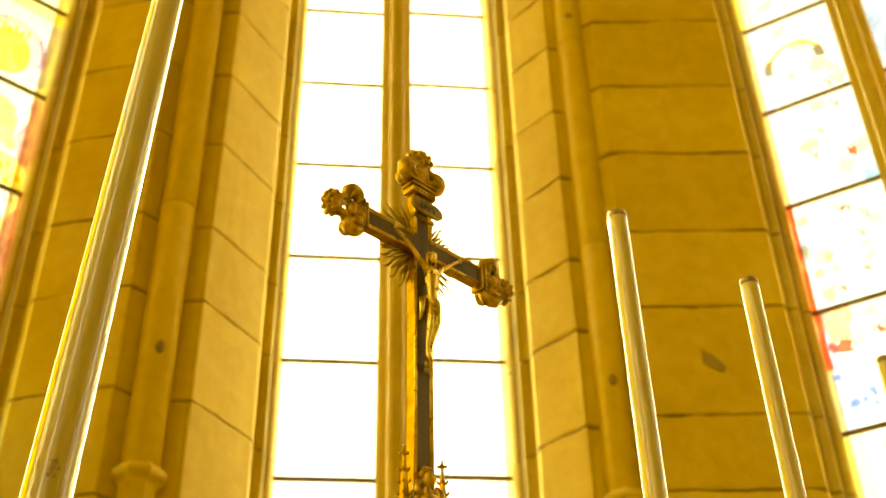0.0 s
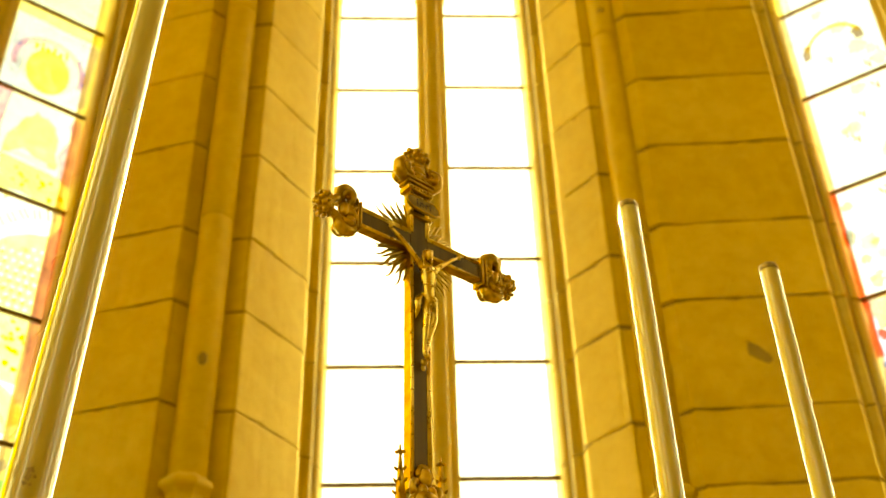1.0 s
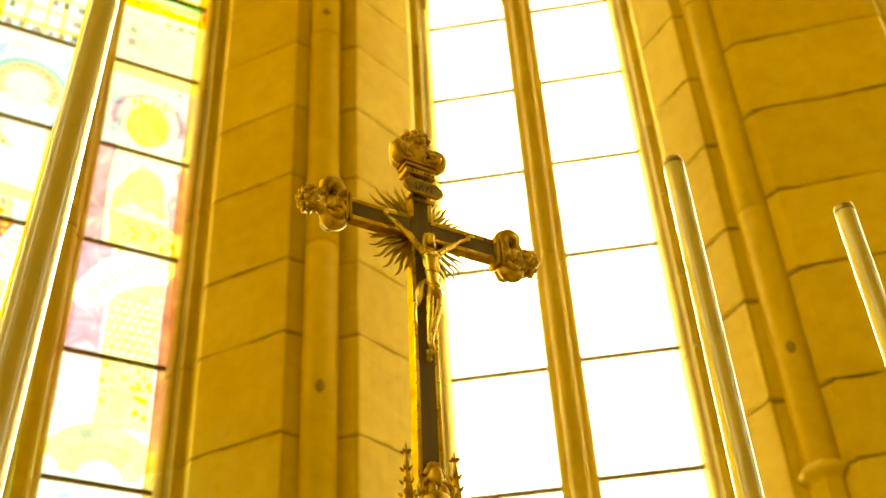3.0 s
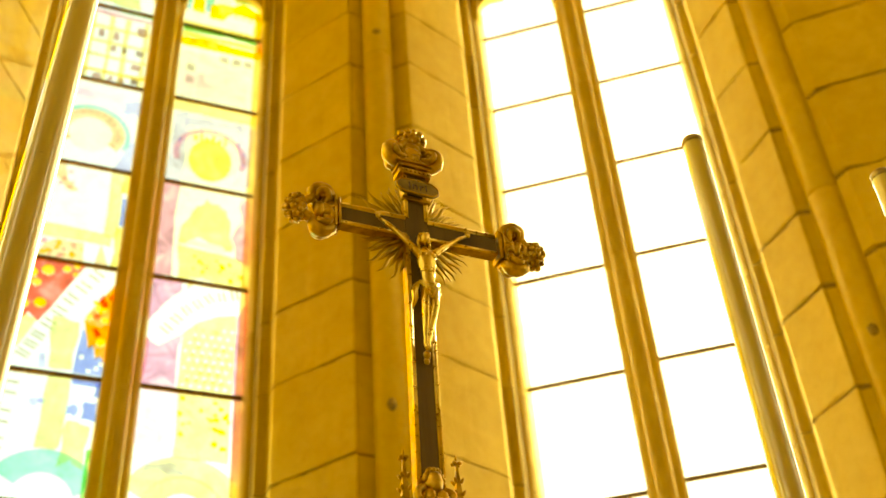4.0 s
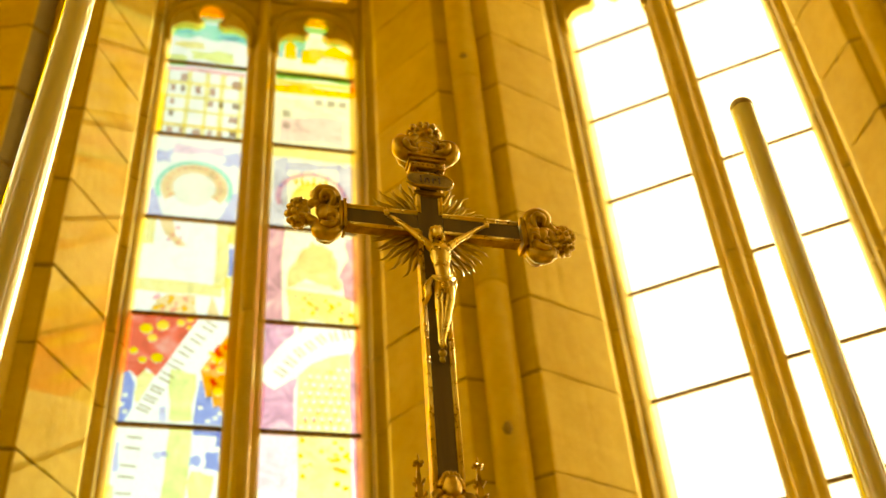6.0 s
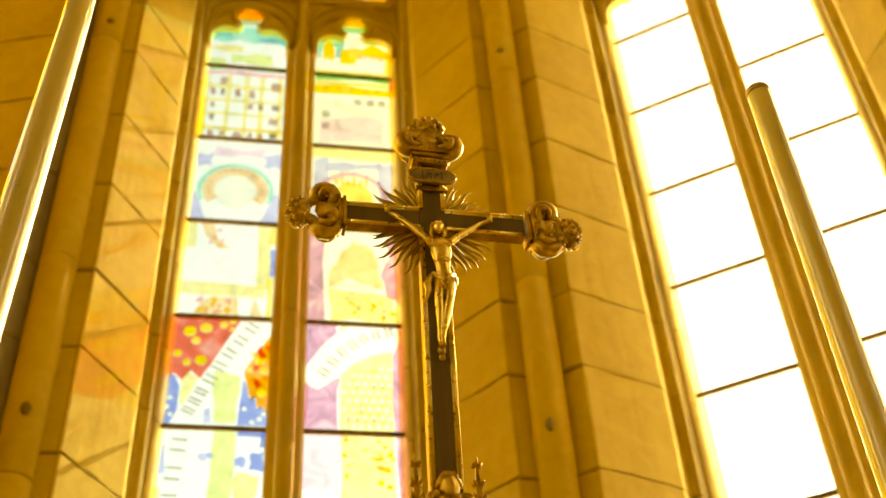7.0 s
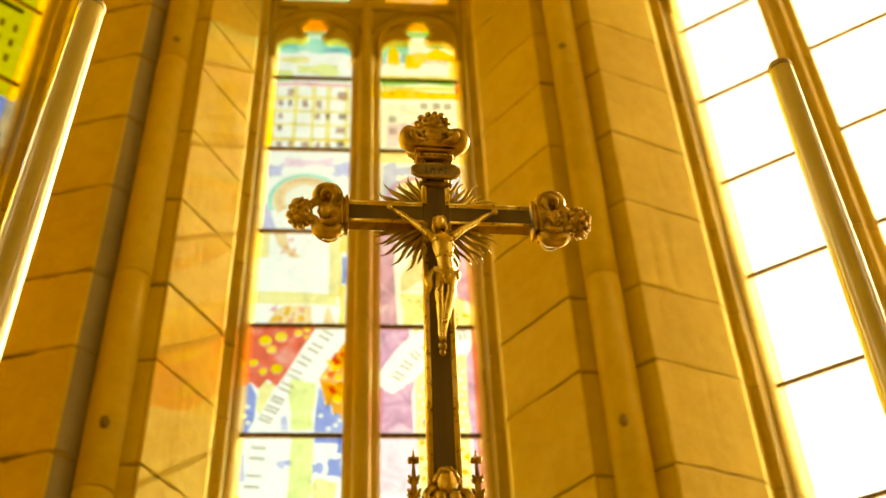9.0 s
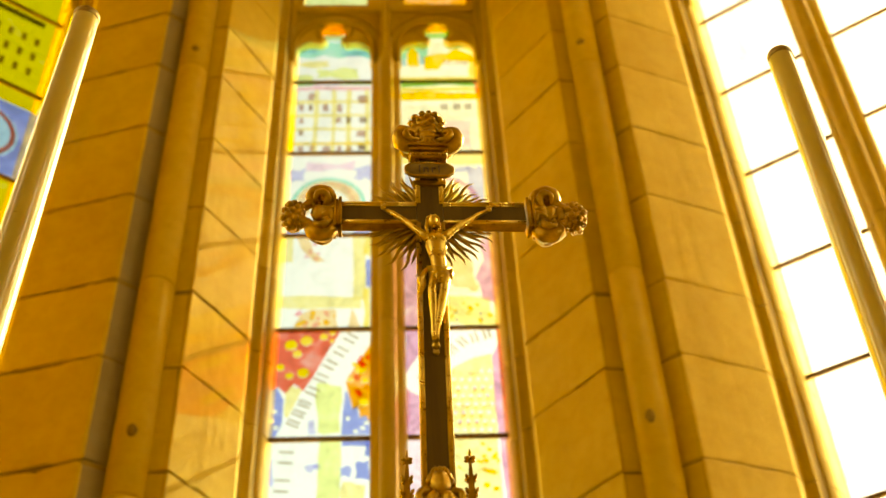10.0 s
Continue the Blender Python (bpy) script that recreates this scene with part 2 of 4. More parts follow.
# ---- the closing structure: floor, ceiling, plain walls behind ----
bm = bmesh.new()
box(bm, -9, 9, -16, 8, -0.3, 0.0)
tagged(part("floor", bm, FLOORSTONE, None, "worn stone floor of the choir"), category="floor", kind="structure")
ring = [bay_pose(a) @ Vector((u, 0.26, 0)) for a in (-72, -36, 0, 36, 72) for u in (1.74, -1.74)]
bm = prism([(5.9, -13.4), (5.9, -0.6)] + [(p.x, p.y) for p in ring] + [(-5.9, -0.6), (-5.9, -13.4)], TOP, TOP + 0.4)
tagged(part("ceiling", bm, PLASTER, None, "pale plastered ceiling high above the choir"), category="ceiling", kind="structure")
bm = bmesh.new()
box(bm, -7, 7, -13.4, -13.0, 0, TOP)
tagged(part("wall_west", bm, PLASTER, None, "plain pale plastered stone wall"), category="wall", kind="structure")
# the openings in these walls are added, to let the fill lamps in
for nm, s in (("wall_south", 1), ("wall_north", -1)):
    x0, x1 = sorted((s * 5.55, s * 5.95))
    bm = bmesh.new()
    ys = [-13.0] + [v for _, yc in sorted(FILL_WINDOWS, key=lambda q: q[1])[::2] for v in (yc - 0.75, yc + 0.75)] + [-0.6]
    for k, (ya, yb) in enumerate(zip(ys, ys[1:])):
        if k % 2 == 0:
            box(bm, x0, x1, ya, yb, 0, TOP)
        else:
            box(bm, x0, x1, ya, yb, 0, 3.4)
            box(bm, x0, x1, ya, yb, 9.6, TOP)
    tagged(part(nm, bm, PLASTER, None, "plain pale plastered wall with added window openings, unseen"), category="wall", kind="structure")
# glazing of the added openings, out of view
for k, (s, yc) in enumerate(FILL_WINDOWS):
    nave = thing("window_%d" % (6 + k), pose(s * 5.75, yc, 0), "unseen nave window of pale glass, added for fill light", "window", "nave windows", "structure")
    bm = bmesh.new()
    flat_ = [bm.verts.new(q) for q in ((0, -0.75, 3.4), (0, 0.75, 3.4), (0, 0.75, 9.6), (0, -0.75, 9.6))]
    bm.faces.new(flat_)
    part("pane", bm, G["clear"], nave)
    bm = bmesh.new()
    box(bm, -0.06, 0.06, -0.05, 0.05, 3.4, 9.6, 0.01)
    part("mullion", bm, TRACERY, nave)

COURSES_SOUTH = (0.0, 0.6, 1.2, 1.8, 2.42, 3.05, 3.74, 4.45, 4.92, 5.66, 6.24, 6.90, 7.53, 8.20, 8.82, 9.45, 10.2, 11.4)
COURSES = (0.0, 0.6, 1.2, 1.8, 2.42, 3.05, 3.68, 4.30, 4.92, 5.58, 6.12, 6.80, 7.42, 8.05, 8.61, 9.22, 9.83, 10.5, TOP)
JAMB = ((0.73, -0.12), (0.73, 0.015), (0.742, 0.06), (0.760, 0.085), (0.786, 0.095), (0.800, 0.12), (0.798, 0.155), (0.786, 0.180),
        (0.792, 0.192), (0.822, 0.196), (0.842, 0.206), (0.853, 0.23), (0.855, 0.31))


def arc(cx, cz, r, a0, a1, n):
    return [(cx + r * math.cos(radians(a0 + (a1 - a0) * i / n)), cz + r * math.sin(radians(a0 + (a1 - a0) * i / n))) for i in range(n + 1)]


def trefoil(cx):
    """The cusped head of a lancet, from its left foot to its right foot."""
    w = (HALF - LIGHT_IN) / 2
    left = arc(cx - w + 0.135, 9.30, 0.135, 180, 62, 7)
    lobe = arc(cx, 9.548, 0.112, 232, -52, 14)
    right = arc(cx + w - 0.135, 9.30, 0.135, 118, 0, 7)
    return [(cx - w, HEAD)] + left + lobe + right + [(cx + w, HEAD)]


def flip(poly, s):
    return [(s * u, -d) for u, d in poly][::s]


def wall_bay(name, m, left, right, shallow=1.0):
    """One side of the apse: a mortared core with its opening, and the dressed stones of its jambs and splays."""
    wall = thing("wall_" + name, m, "golden limestone apse wall with deep splayed window reveals", "wall", kind="structure")
    bm = bmesh.new()
    for s, (uo, do) in ((-1, left), (1, right)):
        far = uo + 0.75
        q = shallow if s < 0 else 1.0
        prism(flip([(0.745, -0.3), (0.76, 0.05 * q), (0.80, 0.15 * q), (0.865, 0.19 * q), (0.864, 0.308 * q), (uo + 0.002, do - 0.020), (uo + 0.17, do - 0.036), (uo + 0.19, do - 0.10), (far, do - 0.36), (far, -0.3)], s), 0, TOP, 0, bm)
    box(bm, -1.9, 1.9, 0.3, 0.6, 0, SILL - 0.15)
    box(bm, -0.9, 0.9, -0.05, 0.3, TOP - 0.25, TOP)
    part("core", bm, MORTAR, wall)
    bm = bmesh.new()
    box(bm, -0.9, 0.9, -0.3, 0.3, 0, SILL - 0.155)
    part("apron", bm, PLASTER, wall, "plain wall below the window")
    bm = prism([(-0.84, 0.2), (0.84, 0.2), (0.84, -0.30), (-0.84, -0.30)], SILL - 0.15, SILL, 0.01)
    for v in bm.verts:
        if v.co.y < -0.2 and v.co.z > SILL - 0.05:
            v.co.z -= 0.12
    part("window_sill", bm, TRACERY, wall)
    for s, (uo, do) in ((-1, left), (1, right)):
        q = shallow if s < 0 else 1.0
        steps = [(0.856 + (uo - 0.868) * k / 13, 0.326 * q + (do - 0.008 - 0.326 * q) * k / 13) for k in range(14)]
        splay = [(0.853, 0.30 * q)] + steps + [ (uo, do - 0.004), (uo + 0.012, do - 0.012), (uo + 0.19, do - 0.022), (uo + 0.20, do - 0.05), (uo + 0.06, do - 0.12), (0.95, 0.2 * q)]
        lift = 0.07 if name.startswith("north") or (name == "axial" and s < 0) else 0.0
        levels = [z + lift if 0 < z < TOP else z for z in (COURSES_SOUTH if name == "south" else COURSES)]
        for z0, z1 in zip(levels, levels[1:]):
            fine = name == "axial" or (name == "south_east" and s < 0)
            g = random.uniform(0.006, 0.010) if fine else random.uniform(0.008, 0.014)
            shift = random.uniform(-0.003, 0.004)
            bm = prism([(u, d + shift) for u, d in splay], z0 + g, z1 - g, 0.008 if fine else 0.012, None, 0.003 if fine else 0.005)
            for v in bm.verts:
                k = noise.noise((v.co.x * 9 + z0 * 5, v.co.y * 9 + s * 3, v.co.z * 2 + len(name))) + 0.8 * noise.noise((v.co.x * 27 + z0 * 7, v.co.y * 27, v.co.z * 3))
                if v.co.z < z0 + 0.05 or v.co.z > z1 - 0.05:
                    v.co.z += (0.008 if fine else 0.012) * k
                    v.co.y -= 0.006 * abs(k)
                else:
                    v.co.y += 0.003 * k
                v.co = Vector((s * v.co.x, -v.co.y, v.co.z))
            # the return faces right of this bay are greyer than its splay
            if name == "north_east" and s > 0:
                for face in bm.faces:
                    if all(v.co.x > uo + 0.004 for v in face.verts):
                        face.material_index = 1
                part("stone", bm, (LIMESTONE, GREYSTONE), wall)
            else:
                part("stone", bm, LIMESTONE, wall)
            if z1 < SILL - 0.1:
                continue
            bm = prism([(u, d * q if d > 0 else d) for u, d in JAMB] + [(0.90, 0.20 * q), (0.90, -0.12)], z0 + g * 0.7, z1 - g * 0.7, 0.005, None, 0.001)
            for v in bm.verts:
                v.co = Vector((s * v.co.x, -v.co.y, v.co.z))
            part("jamb_stone", bm, TRACERY, wall)
    return wall


def shaft(x, y, joints, ring):
    """A slender attached wall shaft of several drums on a moulded base."""
    col = thing("wall_shaft", pose(x, y, 0), "slender round limestone wall shaft in the corner between bays", "column", "shafts between the apse windows", "structure")
    r = 0.103
    for z0, z1 in zip(joints, joints[1:]):
        bm = lathe([(r - 0.006, z0 + 0.003), (r, z0 + 0.010), (r, z1 - 0.010), (r - 0.006, z1 - 0.003)], 28)
        part("drum", bm, LIMESTONE, col, smooth=True)
    bm = lathe([(r - 0.02, joints[0]), (r - 0.02, joints[-1])], 16)
    part("core", bm, MORTAR, col)
    z = ring
    bm = lathe([(0.104, z - 2.6), (0.104, z - 0.36), (0.134, z - 0.34), (0.148, z - 0.30), (0.138, z - 0.26), (0.112, z - 0.235), (0.104, z - 0.20), (0.104, z - 0.075),
                (0.114, z - 0.06), (0.150, z - 0.038), (0.154, z - 0.018), (0.142, z + 0.004), (0.116, z + 0.022), (r, z + 0.04)], 8)
    bmesh.ops.rotate(bm, verts=bm.verts, cent=(0, 0, 0), matrix=Matrix.Rotation(radians(22.5 + 18), 3, "Z"))
    bmesh.ops.bevel(bm, geom=[e for e in bm.edges if abs(e.verts[0].co.z - e.verts[1].co.z) < 1e-5], offset=0.006, segments=2, affect="EDGES")
    part("moulded_base", bm, LIMESTONE, col)
    # filled fixing holes, facing the choir
    a = math.atan2(-1.3 - y, -0.5 - x)
    for z in (5.16, 8.27):
        bm = bmesh.new()
        ball(bm, (r * math.cos(a) * 0.97, r * math.sin(a) * 0.97, z), (0.028, 0.028, 0.042 if z < 6 else 0.026), 2)
        for v in bm.verts:
            v.co += 0.006 * noise.noise_vector(v.co * 40)
        part("filled_hole", bm, MORTAR, col, "dark filled fixing hole", True)
    return col


def scar(wall, left, f, z, pts):
    """An eroded patch on the left splay: f along it from the jamb, z its height, pts an outline in metres."""
    uo, do = left
    p0, p1 = Vector((-0.856, -0.196)), Vector((-uo + 0.012, -do + 0.008))
    d = (p1 - p0).normalized()
    n = Vector((d.y, -d.x))
    n = n if n.y < 0 else -n
    bm = bmesh.new()
    lo, hi = [], []
    for x, y in pts:
        p = p0 + (p1 - p0) * f + d * x
        lo.append(bm.verts.new((p.x - n.x * 0.004, p.y - n.y * 0.004, z + y)))
        hi.append(bm.verts.new((p.x + n.x * 0.0065, p.y + n.y * 0.0065, z + y)))
    bm.faces.new(hi)
    for i in range(len(pts)):
        j = (i + 1) % len(pts)
        bm.faces.new((lo[i], lo[j], hi[j], hi[i]))
    part("eroded_patch", bm, MORTAR, wall, "dark eroded patch")


walls = {n: wall_bay(n, m, l, r, 0.6 if n == "south" else 1.0) for n, (m, l, r, _) in BAYS.items()}
scar(walls["south"], (1.665, 0.685), 0.566, 5.26, [(0.035, 0.085), (0.02, 0.09), (0.035, 0.04), (0.03, 0.0), (-0.01, -0.035), (-0.07, -0.065), (-0.09, -0.06), (-0.10, -0.04), (-0.085, -0.01), (-0.06, 0.02), (-0.03, 0.055)])
shaft(1.275, 3.87, (4.46, 6.20, 8.08, 10.0, TOP), 4.44)
shaft(3.545, 2.51, (4.45, 6.18, 8.05, 10.0, TOP), 4.45)
shaft(-1.465, 3.89, (4.41, 4.80, 6.20, 8.12, 10.0, TOP), 4.385)
shaft(-3.73, 2.45, (4.55, 6.35, 8.30, 10.2, TOP), 4.55)

# ---- windows ----
ROWS = (SILL,) + BARS
MID = (HALF + LIGHT_IN) / 2
WIDE = HALF - LIGHT_IN


def flat(bm, pts):
    bm.faces.new([bm.verts.new(p) for p in pts])
    return bm


def rot_rect(cx, cy, w, h, a):
    c, s = math.cos(radians(a)), math.sin(radians(a))
    return [(cx + x * c - y * s, cy + x * s + y * c) for x, y in ((-w / 2, -h / 2), (w / 2, -h / 2), (w / 2, h / 2), (-w / 2, h / 2))]


def disc(cx, cy, rx, ry=None, n=20):
    ry = ry or rx
    return [(cx + rx * math.cos(2 * math.pi * i / n), cy + ry * math.sin(2 * math.pi * i / n)) for i in range(n)]


def ring_band(cx, cy, r0, r1, a0, a1, n=18, squash=0.74):
    o = [(cx + r1 * math.cos(radians(a0 + (a1 - a0) * i / n)), cy + squash * r1 * math.sin(radians(a0 + (a1 - a0) * i / n))) for i in range(n + 1)]
    i_ = [(cx + r0 * math.cos(radians(a0 + (a1 - a0) * i / n)), cy + squash * r0 * math.sin(radians(a0 + (a1 - a0) * i / n))) for i in range(n + 1)]
    return o + i_[::-1]


def rough_poly(pts, amount, rng):
    out = []
    for (x0, y0), (x1, y1) in zip(pts, pts[1:] + pts[:1]):
        for k in range(3):
            f = k / 3
            out.append((x0 + (x1 - x0) * f + rng.uniform(-amount, amount), y0 + (y1 - y0) * f + rng.uniform(-amount, amount)))
    return out


class Pane:
    """A glazed panel of one lancet between two bars; pieces of glass are laid in it by fractions of its width and height."""

    def __init__(self, window, cx, z0, z1, base, head=False):
        self.x0, self.z0, self.z1, self.layer, self.window = cx - WIDE / 2, z0, z1, 0, window
        bm = bmesh.new()
        if head:
            out = trefoil(cx)
            flat(bm, [(cx - WIDE / 2, 0, z0)] + [(x, 0, z) for x, z in out] + [(cx + WIDE / 2, 0, z0)])
        else:
            flat(bm, [(cx - WIDE / 2, 0, z0), (cx + WIDE / 2, 0, z0), (cx + WIDE / 2, 0, z1), (cx - WIDE / 2, 0, z1)])
        self.ob = part("pane", bm, G[base], window)

    def cut(self, colour, outer, holes, fill):
        """Glass of one colour with openings that other glass fills."""
        sx, sz = WIDE, self.z1 - self.z0
        me = curve_mesh("glass_piece", [[(x * sx, y * sz) for x, y in poly] for poly in [outer] + holes], 0.0)
        me.materials.append(G[colour])
        self.layer += 1
        ob = new("glass_piece", me)
        ob.parent, ob.matrix_basis = self.ob, pose(self.x0, -0.004 * self.layer, self.z0, 90, 0, 0)
        self.put(fill, *[[(x, y) for x, y in poly] for poly in holes])
        return self

    def put(self, colour, *polys):
        """Glass of one colour, in front of what was laid before."""
        self.layer += 1
        bm = bmesh.new()
        for poly in polys:
            if len(poly) < 9 and colour not in ("ink", "grey", "brown", "dark"):
                poly = rough_poly(poly, 0.011, rng)
            q = [(min(max(x, 0.0), 1.0), min(max(y, 0.0), 1.0)) for x, y in poly]
            flat(bm, [(self.x0 + x * WIDE, -0.004 * self.layer, self.z0 + y * (self.z1 - self.z0)) for x, y in q])
        bmesh.ops.dissolve_degenerate(bm, dist=1e-4, edges=bm.edges)
        part("glass_piece", bm, G[colour], self.ob)
        return self


def rect(x0, x1, y0, y1):
    return [(x0, y0), (x1, y0), (x1, y1), (x0, y1)]


def window(name, number, m, label, lift=0.0):
    w = thing("window_%d" % number, m, label, "window", "lancet windows of the apse", "structure")
    # mullion: a chamfered stone post with a nosing
    prof = [(-0.115, -0.10), (0.115, -0.10), (0.115, 0.02), (0.095, 0.05), (0.06, 0.085), (0.052, 0.11), (0.045, 0.16), (0.02, 0.185), (-0.02, 0.185), (-0.045, 0.16), (-0.052, 0.11), (-0.06, 0.085), (-0.095, 0.05), (-0.115, 0.02)]
    for z0, z1 in ((SILL, 4.6), (4.6, 6.45), (6.45, 8.05), (8.05, HEAD)):
        bm = prism([(u, -d) for u, d in prof], z0 + 0.003, z1 - 0.003, 0.004)
        part("mullion", bm, TRACERY, w)
    # tracery plate over the lancets, with a second tier of lights above
    outline = [(-0.76, HEAD)] + trefoil(-MID) + trefoil(MID) + [(0.76, HEAD), (0.76, TOP - 0.02), (-0.76, TOP - 0.02)]
    upper = [[(c - 0.28, 9.915), (c + 0.28, 9.915)] + arc(c, 10.75, 0.28, 0, 180, 12) for c in (-MID, MID)]
    me = curve_mesh("tracery", [outline] + upper, 0.06, 0.012)
    me.materials.append(TRACERY)
    ob = new("tracery", me)
    ob.parent, ob.matrix_basis = w, pose(0, -0.02, 0, 90, 0, 0)
    for c in (-MID, MID):
        pts = [(x, -0.066, z) for x, z in [(c - 0.325, HEAD - 0.02)] + arc(c, 9.34, 0.325, 178, 2, 22) + [(c + 0.325, HEAD - 0.02)]]
        part("hood_moulding", tube(bmesh.new(), pts, [0.026] * len(pts), 8), TRACERY, w, smooth=True)
        pts = [(x, -0.062, z) for x, z in arc(c, 9.548, 0.142, 222, -42, 18)]
        part("cusp_moulding", tube(bmesh.new(), pts, [0.014] * len(pts), 8), TRACERY, w, smooth=True)
    bm = prism([(u * 0.62, -d) for u, d in prof], HEAD + 0.003, 9.80, 0.004)
    part("mullion", bm, TRACERY, w)
    for c in (-MID, MID):
        pts = [(x, -0.075, z) for x, z in arc(c, 9.40, 0.385, 168, 12, 22)]
        part("arch_moulding", tube(bmesh.new(), pts, [0.017] * len(pts), 8), TRACERY, w, smooth=True)
        for s in (-1, 1):
            pts = [(c + s * 0.31, -0.055, 9.72), (c + s * 0.20, -0.058, 9.765), (c + s * 0.33, -0.055, 9.775), (c + s * 0.31, -0.055, 9.72)]
            part("spandrel_moulding", tube(bmesh.new(), pts, [0.010] * 4, 6), TRACERY, w, smooth=True)
    bm = bmesh.new()
    box(bm, -0.74, 0.74, -0.095, -0.055, 9.79, 9.87, 0.012)
    part("transom", bm, TRACERY, w)
    for c in (-MID, MID):
        for z in BARS:
            z = z + lift if c > 0 else z
            bm = bmesh.new()
            box(bm, c - WIDE / 2 - 0.015, c + WIDE / 2 + 0.015, -0.016, 0.004, z - 0.020, z + 0.012, 0.003)
            part("saddle_bar", bm, IRON, w)
    return w


def upper_lights(w, colours):
    for c, col in zip((-MID, MID), colours):
        bm = flat(bmesh.new(), [(x, 0, z) for x, z in [(c - 0.28, 9.915), (c + 0.28, 9.915)] + arc(c, 10.75, 0.28, 0, 180, 12)])
        part("upper_pane", bm, G[col], w)


def specks(rng, n, x0, x1, y0, y1, r):
    out = []
    for _ in range(n):
        cx, cy, q = rng.uniform(x0, x1), rng.uniform(y0, y1), r * rng.uniform(0.6, 1.3)
        out.append(rough_poly(disc(cx, cy, q, q * 0.74, 5), q * 0.2, rng))
    return out


def banner_marks(pts, n, h):
    """Plain upright bars in place of the lettering along a banner, from point to point."""
    out = []
    segs = list(zip(pts, pts[1:]))
    for i in range(n):
        f = (i + 0.5) / n * len(segs)
        (x0, y0), (x1, y1) = segs[min(int(f), len(segs) - 1)]
        k = f - min(int(f), len(segs) - 1)
        a = math.degrees(math.atan2((y1 - y0) / 0.74, x1 - x0))
        x, y = x0 + (x1 - x0) * k, y0 + (y1 - y0) * k
        c, s_ = math.cos(radians(a)), math.sin(radians(a))
        reach = math.hypot(x1 - x0, (y1 - y0) / 0.74) * len(segs) / n
        for off in (-0.24, 0.14):
            dx, dy = off * reach * math.cos(radians(a)), off * reach * math.sin(radians(a)) * 0.74
            out.append([(x + dx + px * c - py * s_, y + dy + (px * s_ + py * c) * 0.74) for px, py in ((-0.014, -h / 2), (0.014, -h / 2), (0.014, h / 2), (-0.014, h / 2))])
    return out


rng = random.Random(7)

# axial window: two standing figures turned to plain fields of colour, with town fronts above them
w = window("axial", 1, BAYS["axial"][0], "two-light lancet window with bright many-coloured stained glass")
upper_lights(w, ("lime", "orange"))
R5 = list(zip(ROWS, ROWS[1:]))
c = -MID
p = Pane(w, c, BARS[6], 0, "white", True)
p.z1 = 9.665
p.put("teal", rough_poly([(0, 0.46), (0, 0.75), (1, 0.75), (1, 0.42), (0.78, 0.50), (0.62, 0.44), (0.36, 0.50), (0.2, 0.42)], 0.02, rng)).put("sky blue", rect(0, 0.28, 0.52, 0.60), rect(0.6, 1, 0.46, 0.56)).put("straw", rough_poly(rect(0.05, 0.45, 0.26, 0.36), 0.03, rng)).put("lime", rough_poly(rect(0.3, 0.85, 0.06, 0.22), 0.04, rng), rough_poly(rect(0.0, 0.25, 0.0, 0.10), 0.02, rng)).cut("green", rect(0.2, 0.8, 0.755, 1.0), [disc(0.5, 0.89, 0.20, 0.085)], "orange")
p = Pane(w, c, *R5[6], "white")
p.put("green", rough_poly(rect(0.04, 1, 0.95, 1.0), 0.02, rng)).put("rose", rough_poly(rect(0.0, 1, 0.87, 0.92), 0.015, rng)).put("pink", rough_poly(rect(0.25, 0.6, 0.93, 0.99), 0.02, rng))
p.put("straw", *[rect(x, x + 0.06, 0, 0.86) for x in (0.0, 0.27, 0.50, 0.69, 0.92)], *[rect(0, 1, y, y + 0.045) for y in (0.10, 0.29, 0.48, 0.67)]).put("yellow", rect(0.0, 1, 0.09, 0.12), rect(0.0, 0.05, 0, 0.5))
p.put("taupe", *[rect(*q) for q in ((0.20, 0.27, 0.70, 0.81), (0.09, 0.15, 0.56, 0.65), (0.38, 0.46, 0.55, 0.65), (0.56, 0.63, 0.54, 0.65), (0.10, 0.16, 0.38, 0.46), (0.56, 0.62, 0.39, 0.47), (0.83, 0.95, 0.66, 0.77), (0.82, 0.93, 0.20, 0.28), (0.10, 0.17, 0.01, 0.07), (0.24, 0.31, 0.01, 0.07), (0.40, 0.50, 0.01, 0.07), (0.58, 0.64, 0.01, 0.07), (0.70, 0.76, 0.01, 0.07))])
p.put("brown", *[rect(*q) for q in ((0.21, 0.26, 0.55, 0.64), (0.69, 0.74, 0.38, 0.46), (0.10, 0.16, 0.21, 0.29), (0.85, 0.95, 0.38, 0.46), (0.84, 0.93, 0.01, 0.08))])
p = Pane(w, c, *R5[5], "white")
p.put("lavender", [(0, 0), (0.2, 0), (0.12, 0.2), (0.06, 0.32), (0, 0.36)], [(1, 0), (0.8, 0), (0.88, 0.2), (0.95, 0.34), (1, 0.36)], rough_poly(rect(0.0, 0.2, 0.66, 0.80), 0.03, rng), rough_poly(rect(0.8, 1.0, 0.66, 0.82), 0.03, rng)).put("teal", ring_band(0.5, 0.36, 0.39, 0.44, -25, 205)).put("peach", ring_band(0.5, 0.36, 0.24, 0.38, -35, 215)).put("white", disc(0.5, 0.34, 0.24, 0.20)).put("pink", rough_poly(rect(0.2, 0.8, 0.76, 0.86), 0.03, rng)).put("rose", *[disc(0.5 + 0.30 * math.cos(radians(a)), 0.36 + 0.23 * math.sin(radians(a)), 0.018, 0.014, 6) for a in range(-30, 215, 16)])
p = Pane(w, c, *R5[4], "white")
